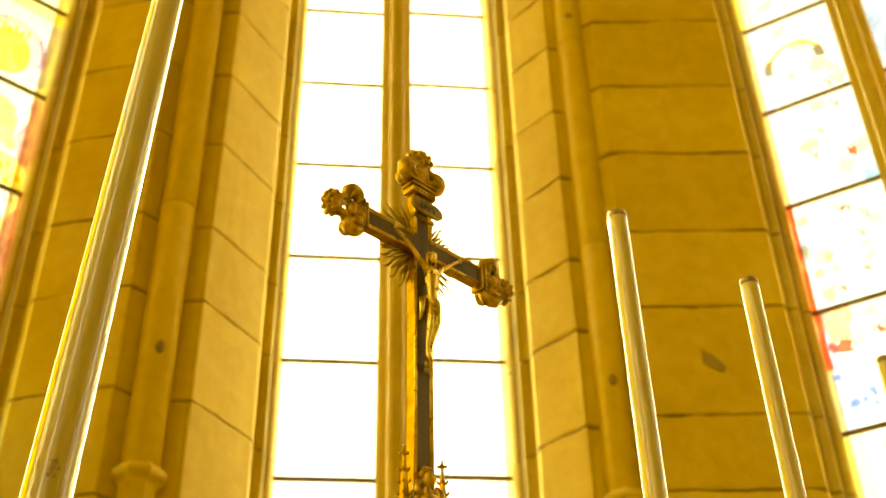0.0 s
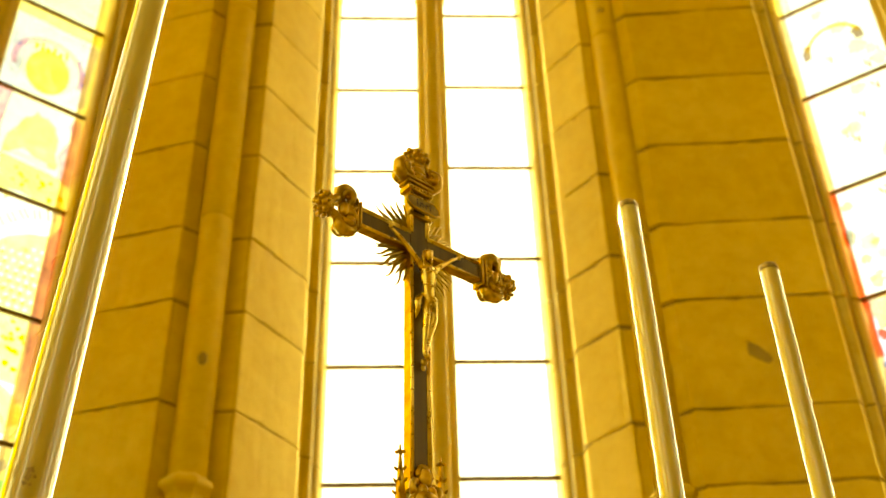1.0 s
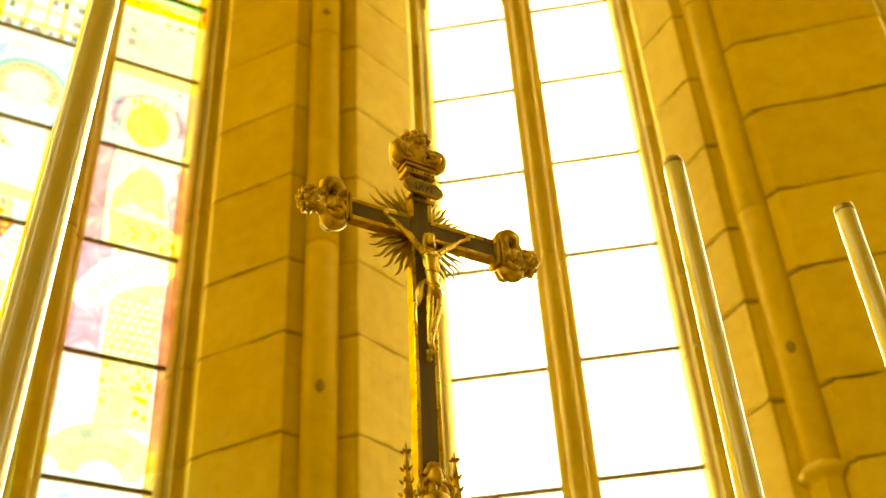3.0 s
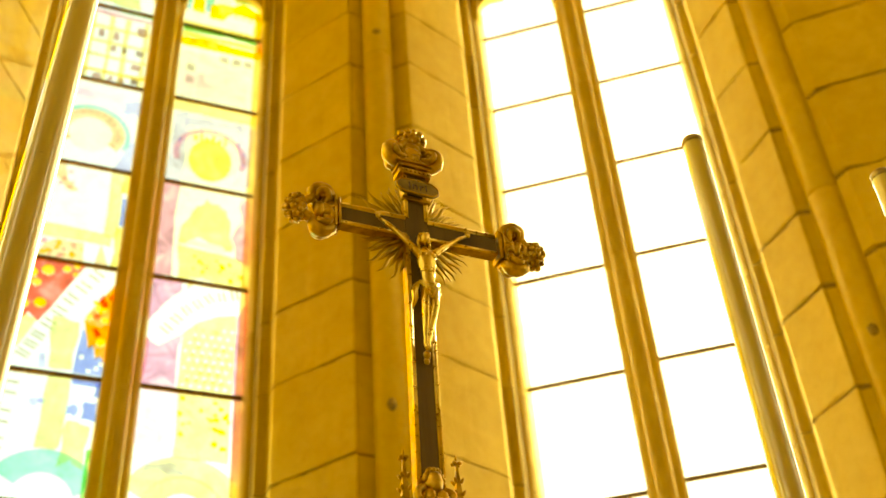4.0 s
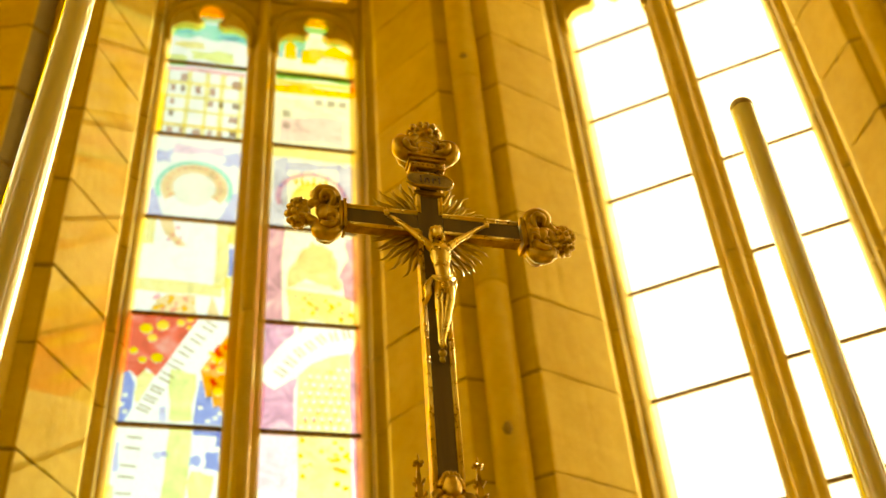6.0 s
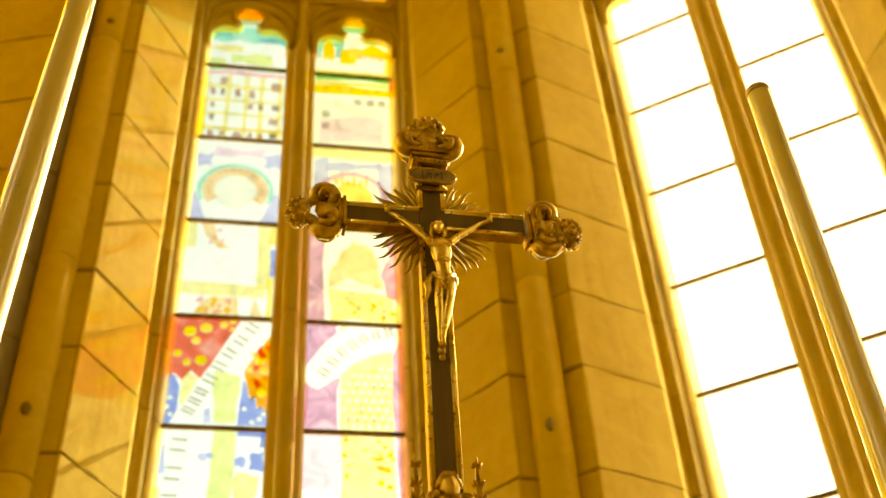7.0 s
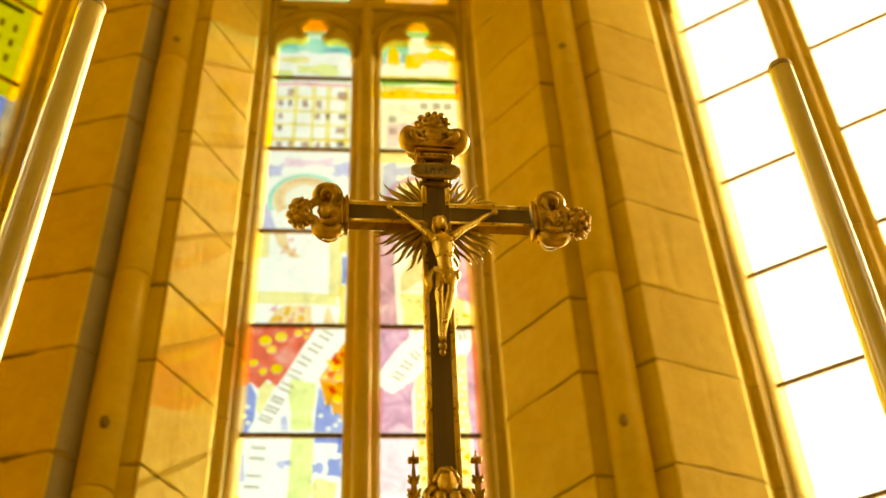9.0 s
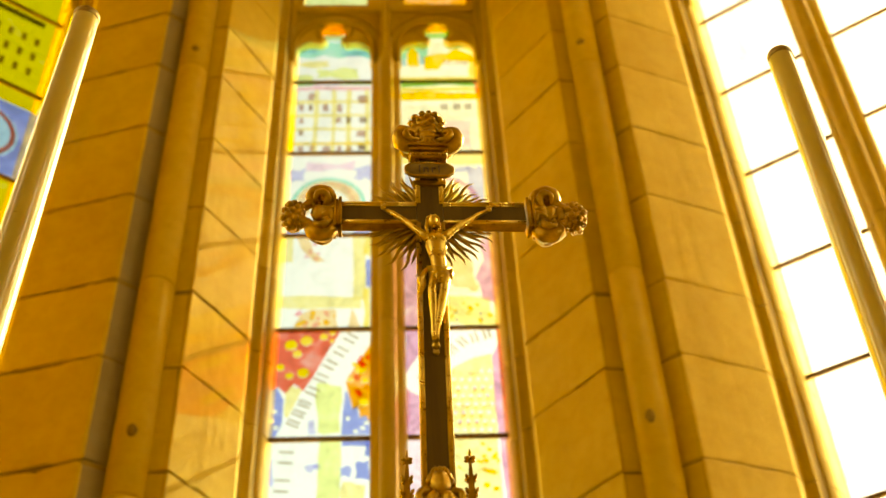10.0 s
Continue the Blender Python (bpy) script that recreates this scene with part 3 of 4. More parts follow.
p.put("straw", rect(0.0, 0.12, 0.7, 1), rough_poly(rect(0.0, 0.9, 0.22, 0.33), 0.03, rng), rect(0.8, 0.95, 0.3, 1)).put("peach", [(0.14, 1), (0.3, 1), (0.36, 0.82), (0.5, 0.70), (0.36, 0.70), (0.24, 0.82)], [(0.18, 0.0), (0.24, 0.14), (0.38, 0.20), (0.62, 0.19), (0.66, 0.0)], [(0.76, 0), (0.80, 0.2), (0.92, 0.0)]).put("rose", *specks(rng, 9, 0.2, 0.6, 0.02, 0.18, 0.03), *specks(rng, 5, 0.22, 0.42, 0.72, 0.95, 0.03)).put("sun", *specks(rng, 8, 0.2, 0.62, 0.02, 0.18, 0.03)).put("blue", rect(0.95, 1, 0.42, 0.70)).put("yellow", rect(0.93, 1, 0.0, 0.4), rect(0.93, 1, 0.75, 1.0))
p = Pane(w, c, *R5[3], "white")
dots = [disc(x, y, r, r * 0.74, 12) for x, y, r in ((0.17, 0.85, 0.068), (0.33, 0.89, 0.065), (0.24, 0.765, 0.05), (0.51, 0.925, 0.045), (0.60, 0.96, 0.035), (0.60, 0.885, 0.03), (0.07, 0.64, 0.045), (0.17, 0.56, 0.042), (0.31, 0.585, 0.062))]
p.cut("red", [(0.0, 0.43), (0.0, 1), (0.70, 1), (0.56, 0.79), (0.42, 0.56), (0.32, 0.42), (0.22, 0.49), (0.14, 0.40), (0.06, 0.46)], dots, "sun")
p.put("straw", [(0.14, 0.18), (0.14, 0.40), (0.20, 0.48), (0.30, 0.42), (0.20, 0.20)])
dots = [disc(x, y, r, r * 0.74, 12) for x, y, r in ((0.90, 0.60, 0.06), (0.80, 0.51, 0.035), (0.95, 0.50, 0.04), (0.94, 0.30, 0.05))]
p.cut("orange", [(0.78, 0.54), (1, 0.84), (1, 0.12), (0.96, 0.18), (0.91, 0.16), (0.88, 0.26), (0.83, 0.24), (0.79, 0.36), (0.75, 0.48)], dots, "sun")
p.put("red", *specks(rng, 7, 0.84, 0.99, 0.36, 0.72, 0.035)).put("sun", *specks(rng, 6, 0.84, 0.98, 0.40, 0.66, 0.035))
dots = [disc(x, y, 0.026, 0.019, 8) for x, y in ((0.05, 0.22), (0.07, 0.08), (0.03, 0.14))]
p.cut("blue", [(0, 0), (0.07, 0), (0.13, 0.12), (0.13, 0.32), (0.07, 0.42), (0, 0.43)], dots, "white")
dots = [disc(x, y, 0.026, 0.018, 8) for x, y in ((0.78, 0.14), (0.93, 0.06), (0.86, 0.03), (0.97, 0.10))]
p.cut("blue", [(0.72, 0), (1, 0), (1, 0.11), (0.95, 0.17), (0.90, 0.15), (0.87, 0.25), (0.82, 0.23), (0.79, 0.34), (0.75, 0.40), (0.73, 0.2)], dots, "white")
p.put("lime", rough_poly(rect(0.47, 0.71, 0.0, 0.44), 0.02, rng)).put("lavender", rect(0.39, 0.46, 0.0, 0.13))
p.put("ink", *banner_marks([(0.22, 0.06), (0.36, 0.28), (0.58, 0.60), (0.86, 0.93)], 8, 0.14))
p = Pane(w, c, *R5[2], "white")
p.put("lavender", rough_poly(rect(0.0, 0.07, 0.62, 0.86), 0.02, rng), *specks(rng, 3, 0.4, 0.5, 0.72, 0.86, 0.04)).put("blue", rough_poly(rect(0.72, 1.0, 0.92, 1.0), 0.02, rng), rough_poly(rect(0.72, 0.82, 0.68, 0.76), 0.02, rng), rough_poly(rect(0.86, 1.0, 0.66, 0.80), 0.02, rng), rect(0.95, 1.0, 0.84, 1.0)).put("straw", rough_poly(rect(0.72, 0.94, 0.30, 0.62), 0.04, rng), rect(0.0, 0.06, 0.1, 0.5)).put("lime", rough_poly(rect(0.5, 0.72, 0.4, 1), 0.02, rng)).put("green", rect(0.95, 1, 0.0, 0.42)).put("ink", *banner_marks([(0.14, 0.12), (0.15, 0.5), (0.20, 0.96)], 4, 0.15)).put("teal", ring_band(0.62, 0.0, 0.28, 0.52, 15, 150))
p = Pane(w, c, *R5[1], "white")
p.put("teal", rough_poly(rect(0, 1, 0.0, 0.9), 0.03, rng)).put("lime", ring_band(0.5, 0.4, 0.15, 0.4, 0, 180))
Pane(w, c, *R5[0], "cream")
c = MID
p = Pane(w, c, BARS[6], 0, "cream", True)
p.z1 = 9.665
p.put("teal", rough_poly([(0, 0.40), (0, 0.75), (0.4, 0.75), (0.36, 0.44), (0.26, 0.44), (0.26, 0.50), (0.17, 0.64), (0.09, 0.50), (0.09, 0.40)], 0.01, rng), rough_poly([(0.6, 0.75), (0.63, 0.60), (1, 0.62), (1, 0.75)], 0.01, rng)).put("sky blue", rect(0.26, 0.33, 0.30, 0.46), rect(0.0, 0.08, 0.28, 0.4)).put("sun", [(0.10, 0.26), (0.10, 0.50), (0.17, 0.62), (0.25, 0.50), (0.25, 0.26)], [(0.32, 0.20), (0.32, 0.44), (0.48, 0.50), (0.62, 0.50), (0.75, 0.60), (0.95, 0.48), (1, 0.40), (1, 0.34), (0.6, 0.36), (0.5, 0.20)]).put("white", rect(0.42, 0.58, 0.40, 0.72)).put("yellow", rect(0.9, 1.0, 0, 0.4), rect(0, 1, 0.0, 0.05)).put("taupe", *[rect(0.58 + 0.055 * i, 0.605 + 0.055 * i, 0.26, 0.36) for i in range(6)]).cut("green", rect(0.2, 0.8, 0.755, 1.0), [disc(0.5, 0.92, 0.15, 0.06)], "sun")
p = Pane(w, c, *R5[6], "cream")
p.put("white", rough_poly(rect(0, 1, 0, 0.66), 0.02, rng)).put("pink", rough_poly(rect(0.1, 0.9, 0.08, 0.4), 0.05, rng)).put("sun", rough_poly(rect(0, 1, 0.72, 0.84), 0.02, rng)).put("yellow", rect(0, 1, 0.84, 0.90)).put("green", rough_poly(rect(0, 0.95, 0.92, 1.0), 0.03, rng)).put("grey", *[rect(x, x + 0.1, y, y + 0.09) for x, y in ((0.10, 0.36), (0.10, 0.20), (0.50, 0.56), (0.66, 0.56), (0.80, 0.56))]).put("pink", *[rect(x, x + 0.05, 0.75, 0.80) for x in (0.12, 0.28, 0.44, 0.62, 0.78)]).put("red", rect(0.96, 1, 0.78, 0.95))
p = Pane(w, c, *R5[5], "cream")
p.put("lavender", rough_poly(rect(0, 0.18, 0.0, 0.82), 0.04, rng), rough_poly(rect(0.8, 1, 0.1, 0.82), 0.04, rng), rough_poly(rect(0.2, 0.8, 0.72, 0.82), 0.04, rng)).put("straw", rect(0, 1, 0.84, 1)).put("rose", ring_band(0.48, 0.36, 0.36, 0.43, -20, 200)).put("white", disc(0.48, 0.36, 0.35, 0.28)).put("yellow", disc(0.48, 0.30, 0.25, 0.24)).put("sun", *[rect(0.27 + 0.07 * i, 0.31 + 0.07 * i, 0.50, 0.56 + 0.03 * (i % 2)) for i in range(6)]).put("blue", *[disc(0.48 + 0.395 * math.cos(radians(a)), 0.36 + 0.292 * math.sin(radians(a)), 0.022, 0.016, 6) for a in range(-10, 200, 24)])
p = Pane(w, c, *R5[4], "cream")
p.put("plum", rough_poly(rect(0, 0.16, 0.0, 1), 0.03, rng), rough_poly([(0.84, 0.30), (0.80, 0.5), (0.88, 0.72), (0.86, 0.95), (1, 0.95), (1, 0.2)], 0.02, rng)).put("peach", rough_poly([(0.20, 0.34), (0.26, 0.60), (0.36, 0.78), (0.5, 0.85), (0.7, 0.80), (0.78, 0.6), (0.82, 0.36), (0.6, 0.42), (0.4, 0.44)], 0.03, rng)).put("white", disc(0.52, 0.66, 0.20, 0.15), rough_poly(rect(0.24, 0.8, 0.34, 0.42), 0.03, rng)).put("straw", rough_poly(rect(0.22, 0.96, 0.0, 0.30), 0.04, rng)).put("sun", *specks(rng, 14, 0.25, 0.92, 0.02, 0.28, 0.03)).put("lavender", *specks(rng, 16, 0.25, 0.92, 0.0, 0.3, 0.02))
p = Pane(w, c, *R5[3], "white")
p.put("plum", [(0, 0), (0.33, 0), (0.32, 0.30), (0.35, 0.50), (0.13, 0.36), (0, 0.42)], [(0, 0.56), (0.14, 0.74), (0.30, 0.88), (0.32, 1), (0, 1)], [(0.90, 0), (1, 0), (1, 0.86), (0.90, 0.72)])
dots = [disc(0.40 + 0.085 * i + 0.04 * (j % 2), 0.05 + 0.075 * j, 0.020, 0.015, 6) for i in range(6) for j in range(8) if j < 6 + i / 3]
p.cut("straw", [(0.35, 0), (0.90, 0), (0.90, 0.74), (0.7, 0.70), (0.5, 0.62), (0.36, 0.50)], dots, "pink").put("straw", [(0.35, 0.91), (0.5, 1), (0.35, 1)])
p.put("ink", *banner_marks([(0.14, 0.47), (0.36, 0.70), (0.62, 0.86), (0.94, 0.93)], 7, 0.13))
p.put("sun", *[rough_poly(disc(0.44 + 0.085 * i + 0.04 * (j % 2), 0.085 + 0.075 * j, 0.02, 0.016, 5), 0.006, rng) for i in range(5) for j in range(7) if rng.random() < 0.6])
p.put("plum", *[disc(0.44 + 0.085 * i + 0.04 * (j % 2), 0.09 + 0.15 * j, 0.010, 0.008, 6) for i in range(5) for j in range(4)]).put("rose", rect(0.0, 0.02, 0, 0.4)).put("red", rect(0.98, 1, 0, 1))
p = Pane(w, c, *R5[2], "white")
p.put("pink", rough_poly(rect(0, 0.36, 0.50, 1), 0.02, rng)).put("straw", rough_poly(rect(0.36, 0.9, 0.45, 1), 0.02, rng), ring_band(0.5, 0.0, 0.4, 0.62, 20, 160)).put("sun", *specks(rng, 22, 0.38, 0.9, 0.48, 0.97, 0.03)).put("plum", rect(0.92, 1, 0.3, 1)).put("white", *specks(rng, 14, 0.4, 0.88, 0.5, 0.96, 0.025)).put("lime", ring_band(0.5, 0.0, 0.22, 0.4, 10, 170)).put("lavender", rough_poly(rect(0.1, 0.5, 0.30, 0.38), 0.03, rng))
p = Pane(w, c, *R5[1], "white")
p.put("teal", rough_poly(rect(0, 1, 0.1, 0.7), 0.05, rng)).put("lavender", *specks(rng, 10, 0, 1, 0.5, 0.95, 0.07))
Pane(w, c, *R5[0], "cream")

# south-east window: pale glass in front of the sun
w = window("south-east", 2, BAYS["south_east"][0], "two-light lancet window of pale glass in full sun", 0.035)
upper_lights(w, ("clear", "clear"))
for c in (-MID, MID):
    Pane(w, c, BARS[6], 0, "clear", True)
    for i, (z0, z1) in enumerate(R5):
        p = Pane(w, c, z0, z1, "clear")
        p.put("white", rough_poly(disc(0.5, 0.5, 0.3, 0.28, 8), 0.05, rng), *specks(rng, 4, 0.1, 0.9, 0.1, 0.9, 0.07))

# south window: white glass with a warm patterned border, sprigs and a broken ring
w = window("south", 3, BAYS["south"][0], "two-light lancet window of white glass with orange sprigs")
upper_lights(w, ("white", "cream"))
for c in (-MID, MID):
    Pane(w, c, BARS[6], 0, "white", True)
    for i, (z0, z1) in enumerate(R5):
        p = Pane(w, c, z0, z1, "white")
        edge = {2: "lavender", 3: "pink", 4: "pink", 5: "lavender"}.get(i, "cream")
        p.put(edge, rect(0, 0.16, 0, 1))
        p.put("cream", *specks(rng, 5, 0.25, 0.95, 0.1, 0.9, 0.10))
        sprigs = []
        for _ in range(6 if i in (2, 3, 4) else 2):
            x, y = rng.uniform(0.25, 0.9), rng.uniform(0.1, 0.9)
            sprigs += [rot_rect(x, y, 0.10, 0.018, 25), rot_rect(x + 0.02, y - 0.03, 0.03, 0.05, 0), rot_rect(x - 0.03, y + 0.03, 0.06, 0.018, -50)]
        p.put("red", *sprigs)
        if i == 3:
            p.put("red", rect(0.0, 0.06, 0.0, 1)).put("peach", *specks(rng, 7, 0.06, 0.3, 0.05, 0.95, 0.07)).put("sky blue", ring_band(0.45, 0.5, 0.34, 0.42, 130, 200))
        if i == 2:
            p.put("red", rect(0.0, 0.07, 0.5, 1), rough_poly(rect(0.07, 0.3, 0.62, 0.70), 0.03, rng)).put("peach", rough_poly(rect(0.07, 0.34, 0.7, 1), 0.03, rng)).put("blue", *specks(rng, 6, 0.05, 0.4, 0.1, 0.5, 0.05))
        if i == 4:
            p.put("sky blue", rect(0.85, 1.0, 0.0, 0.12))
        if i == 5 and c < 0:
            p.put("gold", ring_band(0.5, 0.42, 0.285, 0.325, 14, 170)).put("brown", ring_band(0.5, 0.42, 0.29, 0.31, 30, 160), ring_band(0.50, 0.42, 0.27, 0.36, 152, 192, 6), ring_band(0.5, 0.42, 0.23, 0.34, -8, 28, 6))

# north-east window: golden glass with a town front and a blue roundel
w = window("north-east", 4, BAYS["north_east"][0], "two-light lancet window of golden yellow glass with a blue roundel")
upper_lights(w, ("gold", "gold"))
for c in (-MID, MID):
    p = Pane(w, c, BARS[6], 0, "gold", True)
    for i, (z0, z1) in enumerate(R5):
        p = Pane(w, c, z0, z1, "gold" if i != 5 else "white")
        if i == 6:
            p.put("brown", *[rect(0.1 + 0.16 * k, 0.16 + 0.16 * k, 0.2 + 0.2 * j, 0.3 + 0.2 * j) for k in range(5) for j in range(3)]).put("dark", rect(0.1, 0.8, 0.86, 0.93)).put("lime", rect(0.2, 0.6, 0.94, 1.0))
        elif i == 5:
            p.put("gold", rect(0, 1, 0.8, 1)).cut("blue", [(0, 0), (1, 0), (1, 0.79), (0, 0.79)], [disc(0.48, 0.40, 0.40, 0.29)], "sky blue")
            p.put("red", ring_band(0.48, 0.40, 0.31, 0.37, 0, 180), ring_band(0.48, 0.40, 0.31, 0.37, 180, 360)).put("yellow", disc(0.48, 0.62, 0.10, 0.06))
        else:
            p.put("amber", rough_poly(rect(0.1, 0.5, 0.1, 0.8), 0.06, rng)).put("cream", rough_poly(rect(0.5, 0.9, 0.2, 0.9), 0.06, rng))

w = window("north", 5, BAYS["north"][0], "two-light lancet window of pale golden glass")
upper_lights(w, ("cream", "cream"))
for c in (-MID, MID):
    Pane(w, c, BARS[6], 0, "cream", True)
    for z0, z1 in R5:
        Pane(w, c, z0, z1, "cream")

# ---- altar and its shelf, below the view, on which cross and candles stand ----
altar = thing("altar", pose(0, 0.25, 0), "pale stone altar carrying cross and candles", "altar")
bm = bmesh.new()
box(bm, -2.1, 2.1, -0.28, 0.45, 0, 1.0, 0.02)
part("block", bm, PLASTER, altar)
bm = bmesh.new()
box(bm, -2.2, 2.2, -0.36, 0.5, 1.0, 1.08, 0.015)
part("slab", bm, FLOORSTONE, altar)
bm = bmesh.new()
box(bm, -2.1, 2.1, -0.33, 0.15, 1.08, 1.95, 0.015)
part("shelf", bm, PLASTER, altar)


# ---- altar candles ----
def candle(x, y, z, r, lean=0.0, tilt=0.0, taper=0.0):
    """A candle tube with its cap at height z; taper: how much wider its foot is."""
    ob = thing("altar_candle", pose(x, y, 1.95, tilt, lean, 0), "tall glossy ivory altar candle tube with dark brass cap", "candle", "candles beside the altar cross")
    h = z - 1.95
    bm = lathe([(0.07, 0.0), (0.075, 0.008), (0.07, 0.02), (0.03, 0.04), (0.022, 0.06), (0.03, 0.08), (0.045, 0.095), (0.05, 0.105), (0.045, 0.11)], 24)
    part("holder", bm, GILT, ob, "turned gilt brass holder", True)
    n = 14
    bm = lathe([(r + taper * (1 - i / n), 0.105 + (h - 0.128) * i / n) for i in range(n + 1)] + [(r * 0.97, h - 0.018)], 40)
    for v in bm.verts:
        k = noise.noise((v.co.x * 6, v.co.y * 6 + x * 9, v.co.z * 3))
        v.co.x *= 1 + 0.012 * k
        v.co.y *= 1 + 0.012 * k
    part("tube", bm, CANDLE, ob, smooth=True)
    bm = lathe([(r * 1.02, h - 0.022), (r * 1.025, h - 0.014), (r * 1.01, h - 0.009), (r * 0.93, h - 0.004), (r * 0.80, h - 0.001), (r * 0.74, h - 0.002), (r * 0.70, h - 0.010), (r * 0.3, h - 0.012)], 40)
    part("cap", bm, CAP, ob, "dark brass rim", True)
    return ob


near = candle(-0.684, 0.066, 3.652, 0.0240, 2.17, 0.97, 0.0105)
for a0, z0, da, dz in ((-110, 0.528, 9, 0.0045), (-113, 0.519, 7, 0.006), (-117, 0.510, 5, 0.004), (-98, 0.520, 4, 0.003), (-104, 0.508, 5, 0.002), (-148, 0.524, 4, 0.011)):
    bm = bmesh.new()
    pts = []
    for k in range(11):
        f = 2 * math.pi * k / 11
        q = 1 + 0.35 * math.sin(k * 2.3 + a0)
        a = radians(a0 + da * q * math.cos(f))
        pts.append((0.0325 * math.cos(a), 0.0325 * math.sin(a), z0 + dz * q * math.sin(f)))
    flat(bm, pts)
    part("scuff", bm, CAP, near, "dark worn spot")
candle(0.7044, 0.1403, 3.638, 0.0245, 0, 0, 0.003)
candle(1.168, 0.073, 3.592, 0.0245, -0.4)
candle(1.86, 0.085, 3.615, 0.0245)

# ---- gothic tabernacle top behind the foot of the cross ----
canopy = thing("tabernacle_canopy", pose(0.002, 0.095, 1.95) @ Matrix.Diagonal((1.064, 1.064, 1.051, 1)), "small gilded gothic canopy with crocketed pinnacles on the altar shelf", "tabernacle")
bm = bmesh.new()
box(bm, -0.16, 0.16, -0.09, 0.12, 0.0, 0.50, 0.008)
box(bm, -0.07, 0.07, -0.05, 0.06, 0.50, 0.56, 0.006)
box(bm, -0.022, 0.022, -0.02, 0.02, 0.56, 0.642, 0.004)
part("body", bm, GILT, canopy)


def pinnacle(x):
    z0, top = 0.54, 0.739
    bm = bmesh.new()
    # four-sided tapering spirelet
    prism([(x - 0.0085, -0.0085), (x + 0.0085, -0.0085), (x + 0.0085, 0.0085), (x - 0.0085, 0.0085)], z0, 0.60, 0.001, bm)
    for i in range(4):
        a0, a1 = math.pi / 4 + i * math.pi / 2, math.pi / 4 + (i + 1) * math.pi / 2
        q = [bm.verts.new((x + 0.0125 * math.cos(a), 0.0125 * math.sin(a), 0.60)) for a in (a0, a1)]
        p = [bm.verts.new((x + 0.0022 * math.cos(a), 0.0022 * math.sin(a), 0.722)) for a in (a1, a0)]
        bm.faces.new((q[0], q[1], p[0], p[1]))
    ob = part("pinnacle", bm, GILT, canopy)
    for k in range(5):
        z = 0.614 + k * 0.0205
        r = 0.0125 - (z - 0.60) / 0.122 * 0.0098 + 0.0028
        for i in range(4):
            a = math.pi / 4 + i * math.pi / 2
            bm = bmesh.new()
            tube(bm, [(x + (r - 0.003) * math.cos(a), (r - 0.003) * math.sin(a), z - 0.005), (x + r * math.cos(a), r * math.sin(a), z - 0.001), (x + (r + 0.0022) * math.cos(a), (r + 0.0022) * math.sin(a), z + 0.002)], [0.0022, 0.0026, 0.0014], 6)
            part("crocket", bm, GILT, ob, smooth=True)
    bm = bmesh.new()
    for i in range(4):
        a = i * math.pi / 2 + math.pi / 4
        ball(bm, (x + 0.0055 * math.cos(a), 0.0055 * math.sin(a), 0.7235), (0.0044, 0.0038, 0.0034), 1)
    ball(bm, (x, 0, 0.724), 0.0044, 1)
    tube(bm, [(x, 0, 0.724), (x, 0, 0.733), (x, 0, top)], [0.0022, 0.0018, 0.0008], 8)
    part("finial", bm, GILT, ob, smooth=True)


pinnacle(-0.041)
pinnacle(0.041)

# ---- altar cross ----
cross = thing("altar_cross", pose(0.0005, 0.103, 2.6215, 0, 0.4, 2.8) @ Matrix.Scale(1.064, 4), "ebonised altar cross with gilt mounts, rays and figure", "crucifix")
AX, H2, D2 = 0.522, 0.0205, 0.0085      # height of the arms' axis, half width and half depth of the bars


SKEW = pose(0, 0, AX, 0, -1.2, 0) @ pose(0, 0, -AX)      # the arms sit a little askew on the upright


def bar(name, x0, x1, z0, z1):
    bm = bmesh.new()
    box(bm, x0, x1, -D2, D2, z0, z1, 0.0012)
    ob = part(name, bm, EBONY, cross, "dark ebonised wooden bar")
    return ob


up = bar("upright", -H2, H2, 0.0, 0.662)
left_arm = bar("arm", -0.138, -H2 - 0.0004, AX - H2, AX + H2)
right_arm = bar("arm", H2 + 0.0004, 0.149, AX - H2, AX + H2)
left_arm.matrix_basis = right_arm.matrix_basis = SKEW


def edging(parent, a, b, across):
    """A gilt double moulding along an edge of a bar, from a to b (x, z); across points into the bar."""
    (x0, z0), (x1, z1) = a, b
    ux, uz = across
    for off, w, y in ((0.0008, 0.0026, -D2 - 0.0026), (0.0046, 0.0016, -D2 - 0.0016)):
        bm = bmesh.new()
        pts = [(x0 + ux * off, y + 0.0012, z0 + uz * off), (x1 + ux * off, y + 0.0012, z1 + uz * off)]
        tube(bm, pts, [w, w], 10)
        part("gilt_edge", bm, GILT_BRIGHT, parent, "polished gilt brass moulding", True)
    bm = bmesh.new()
    pts = [(x0 - ux * 0.0006, 0, z0 - uz * 0.0006), (x1 - ux * 0.0006, 0, z1 - uz * 0.0006)]
    dx, dz = abs(ux), abs(uz)
    box(bm, min(x0, x1) - 0.0012 * dx, max(x0, x1) + 0.0012 * dx, -D2 - 0.001, D2 + 0.001, min(z0, z1) - 0.0012 * dz, max(z0, z1) + 0.0012 * dz, 0.0004)
    part("gilt_side", bm, GILT, parent, "gilt brass strip")


for s in (-1, 1):
    edging(up, (s * H2, 0.02), (s * H2, AX - H2), (-s, 0))
    edging(up, (s * H2, AX + H2), (s * H2, 0.65), (-s, 0))
for arm_, x0, x1 in ((left_arm, -0.137, -H2), (right_arm, H2, 0.148)):
    edging(arm_, (x0, AX + H2), (x1, AX + H2), (0, -1))
    edging(arm_, (x0, AX - H2), (x1, AX - H2), (0, 1))


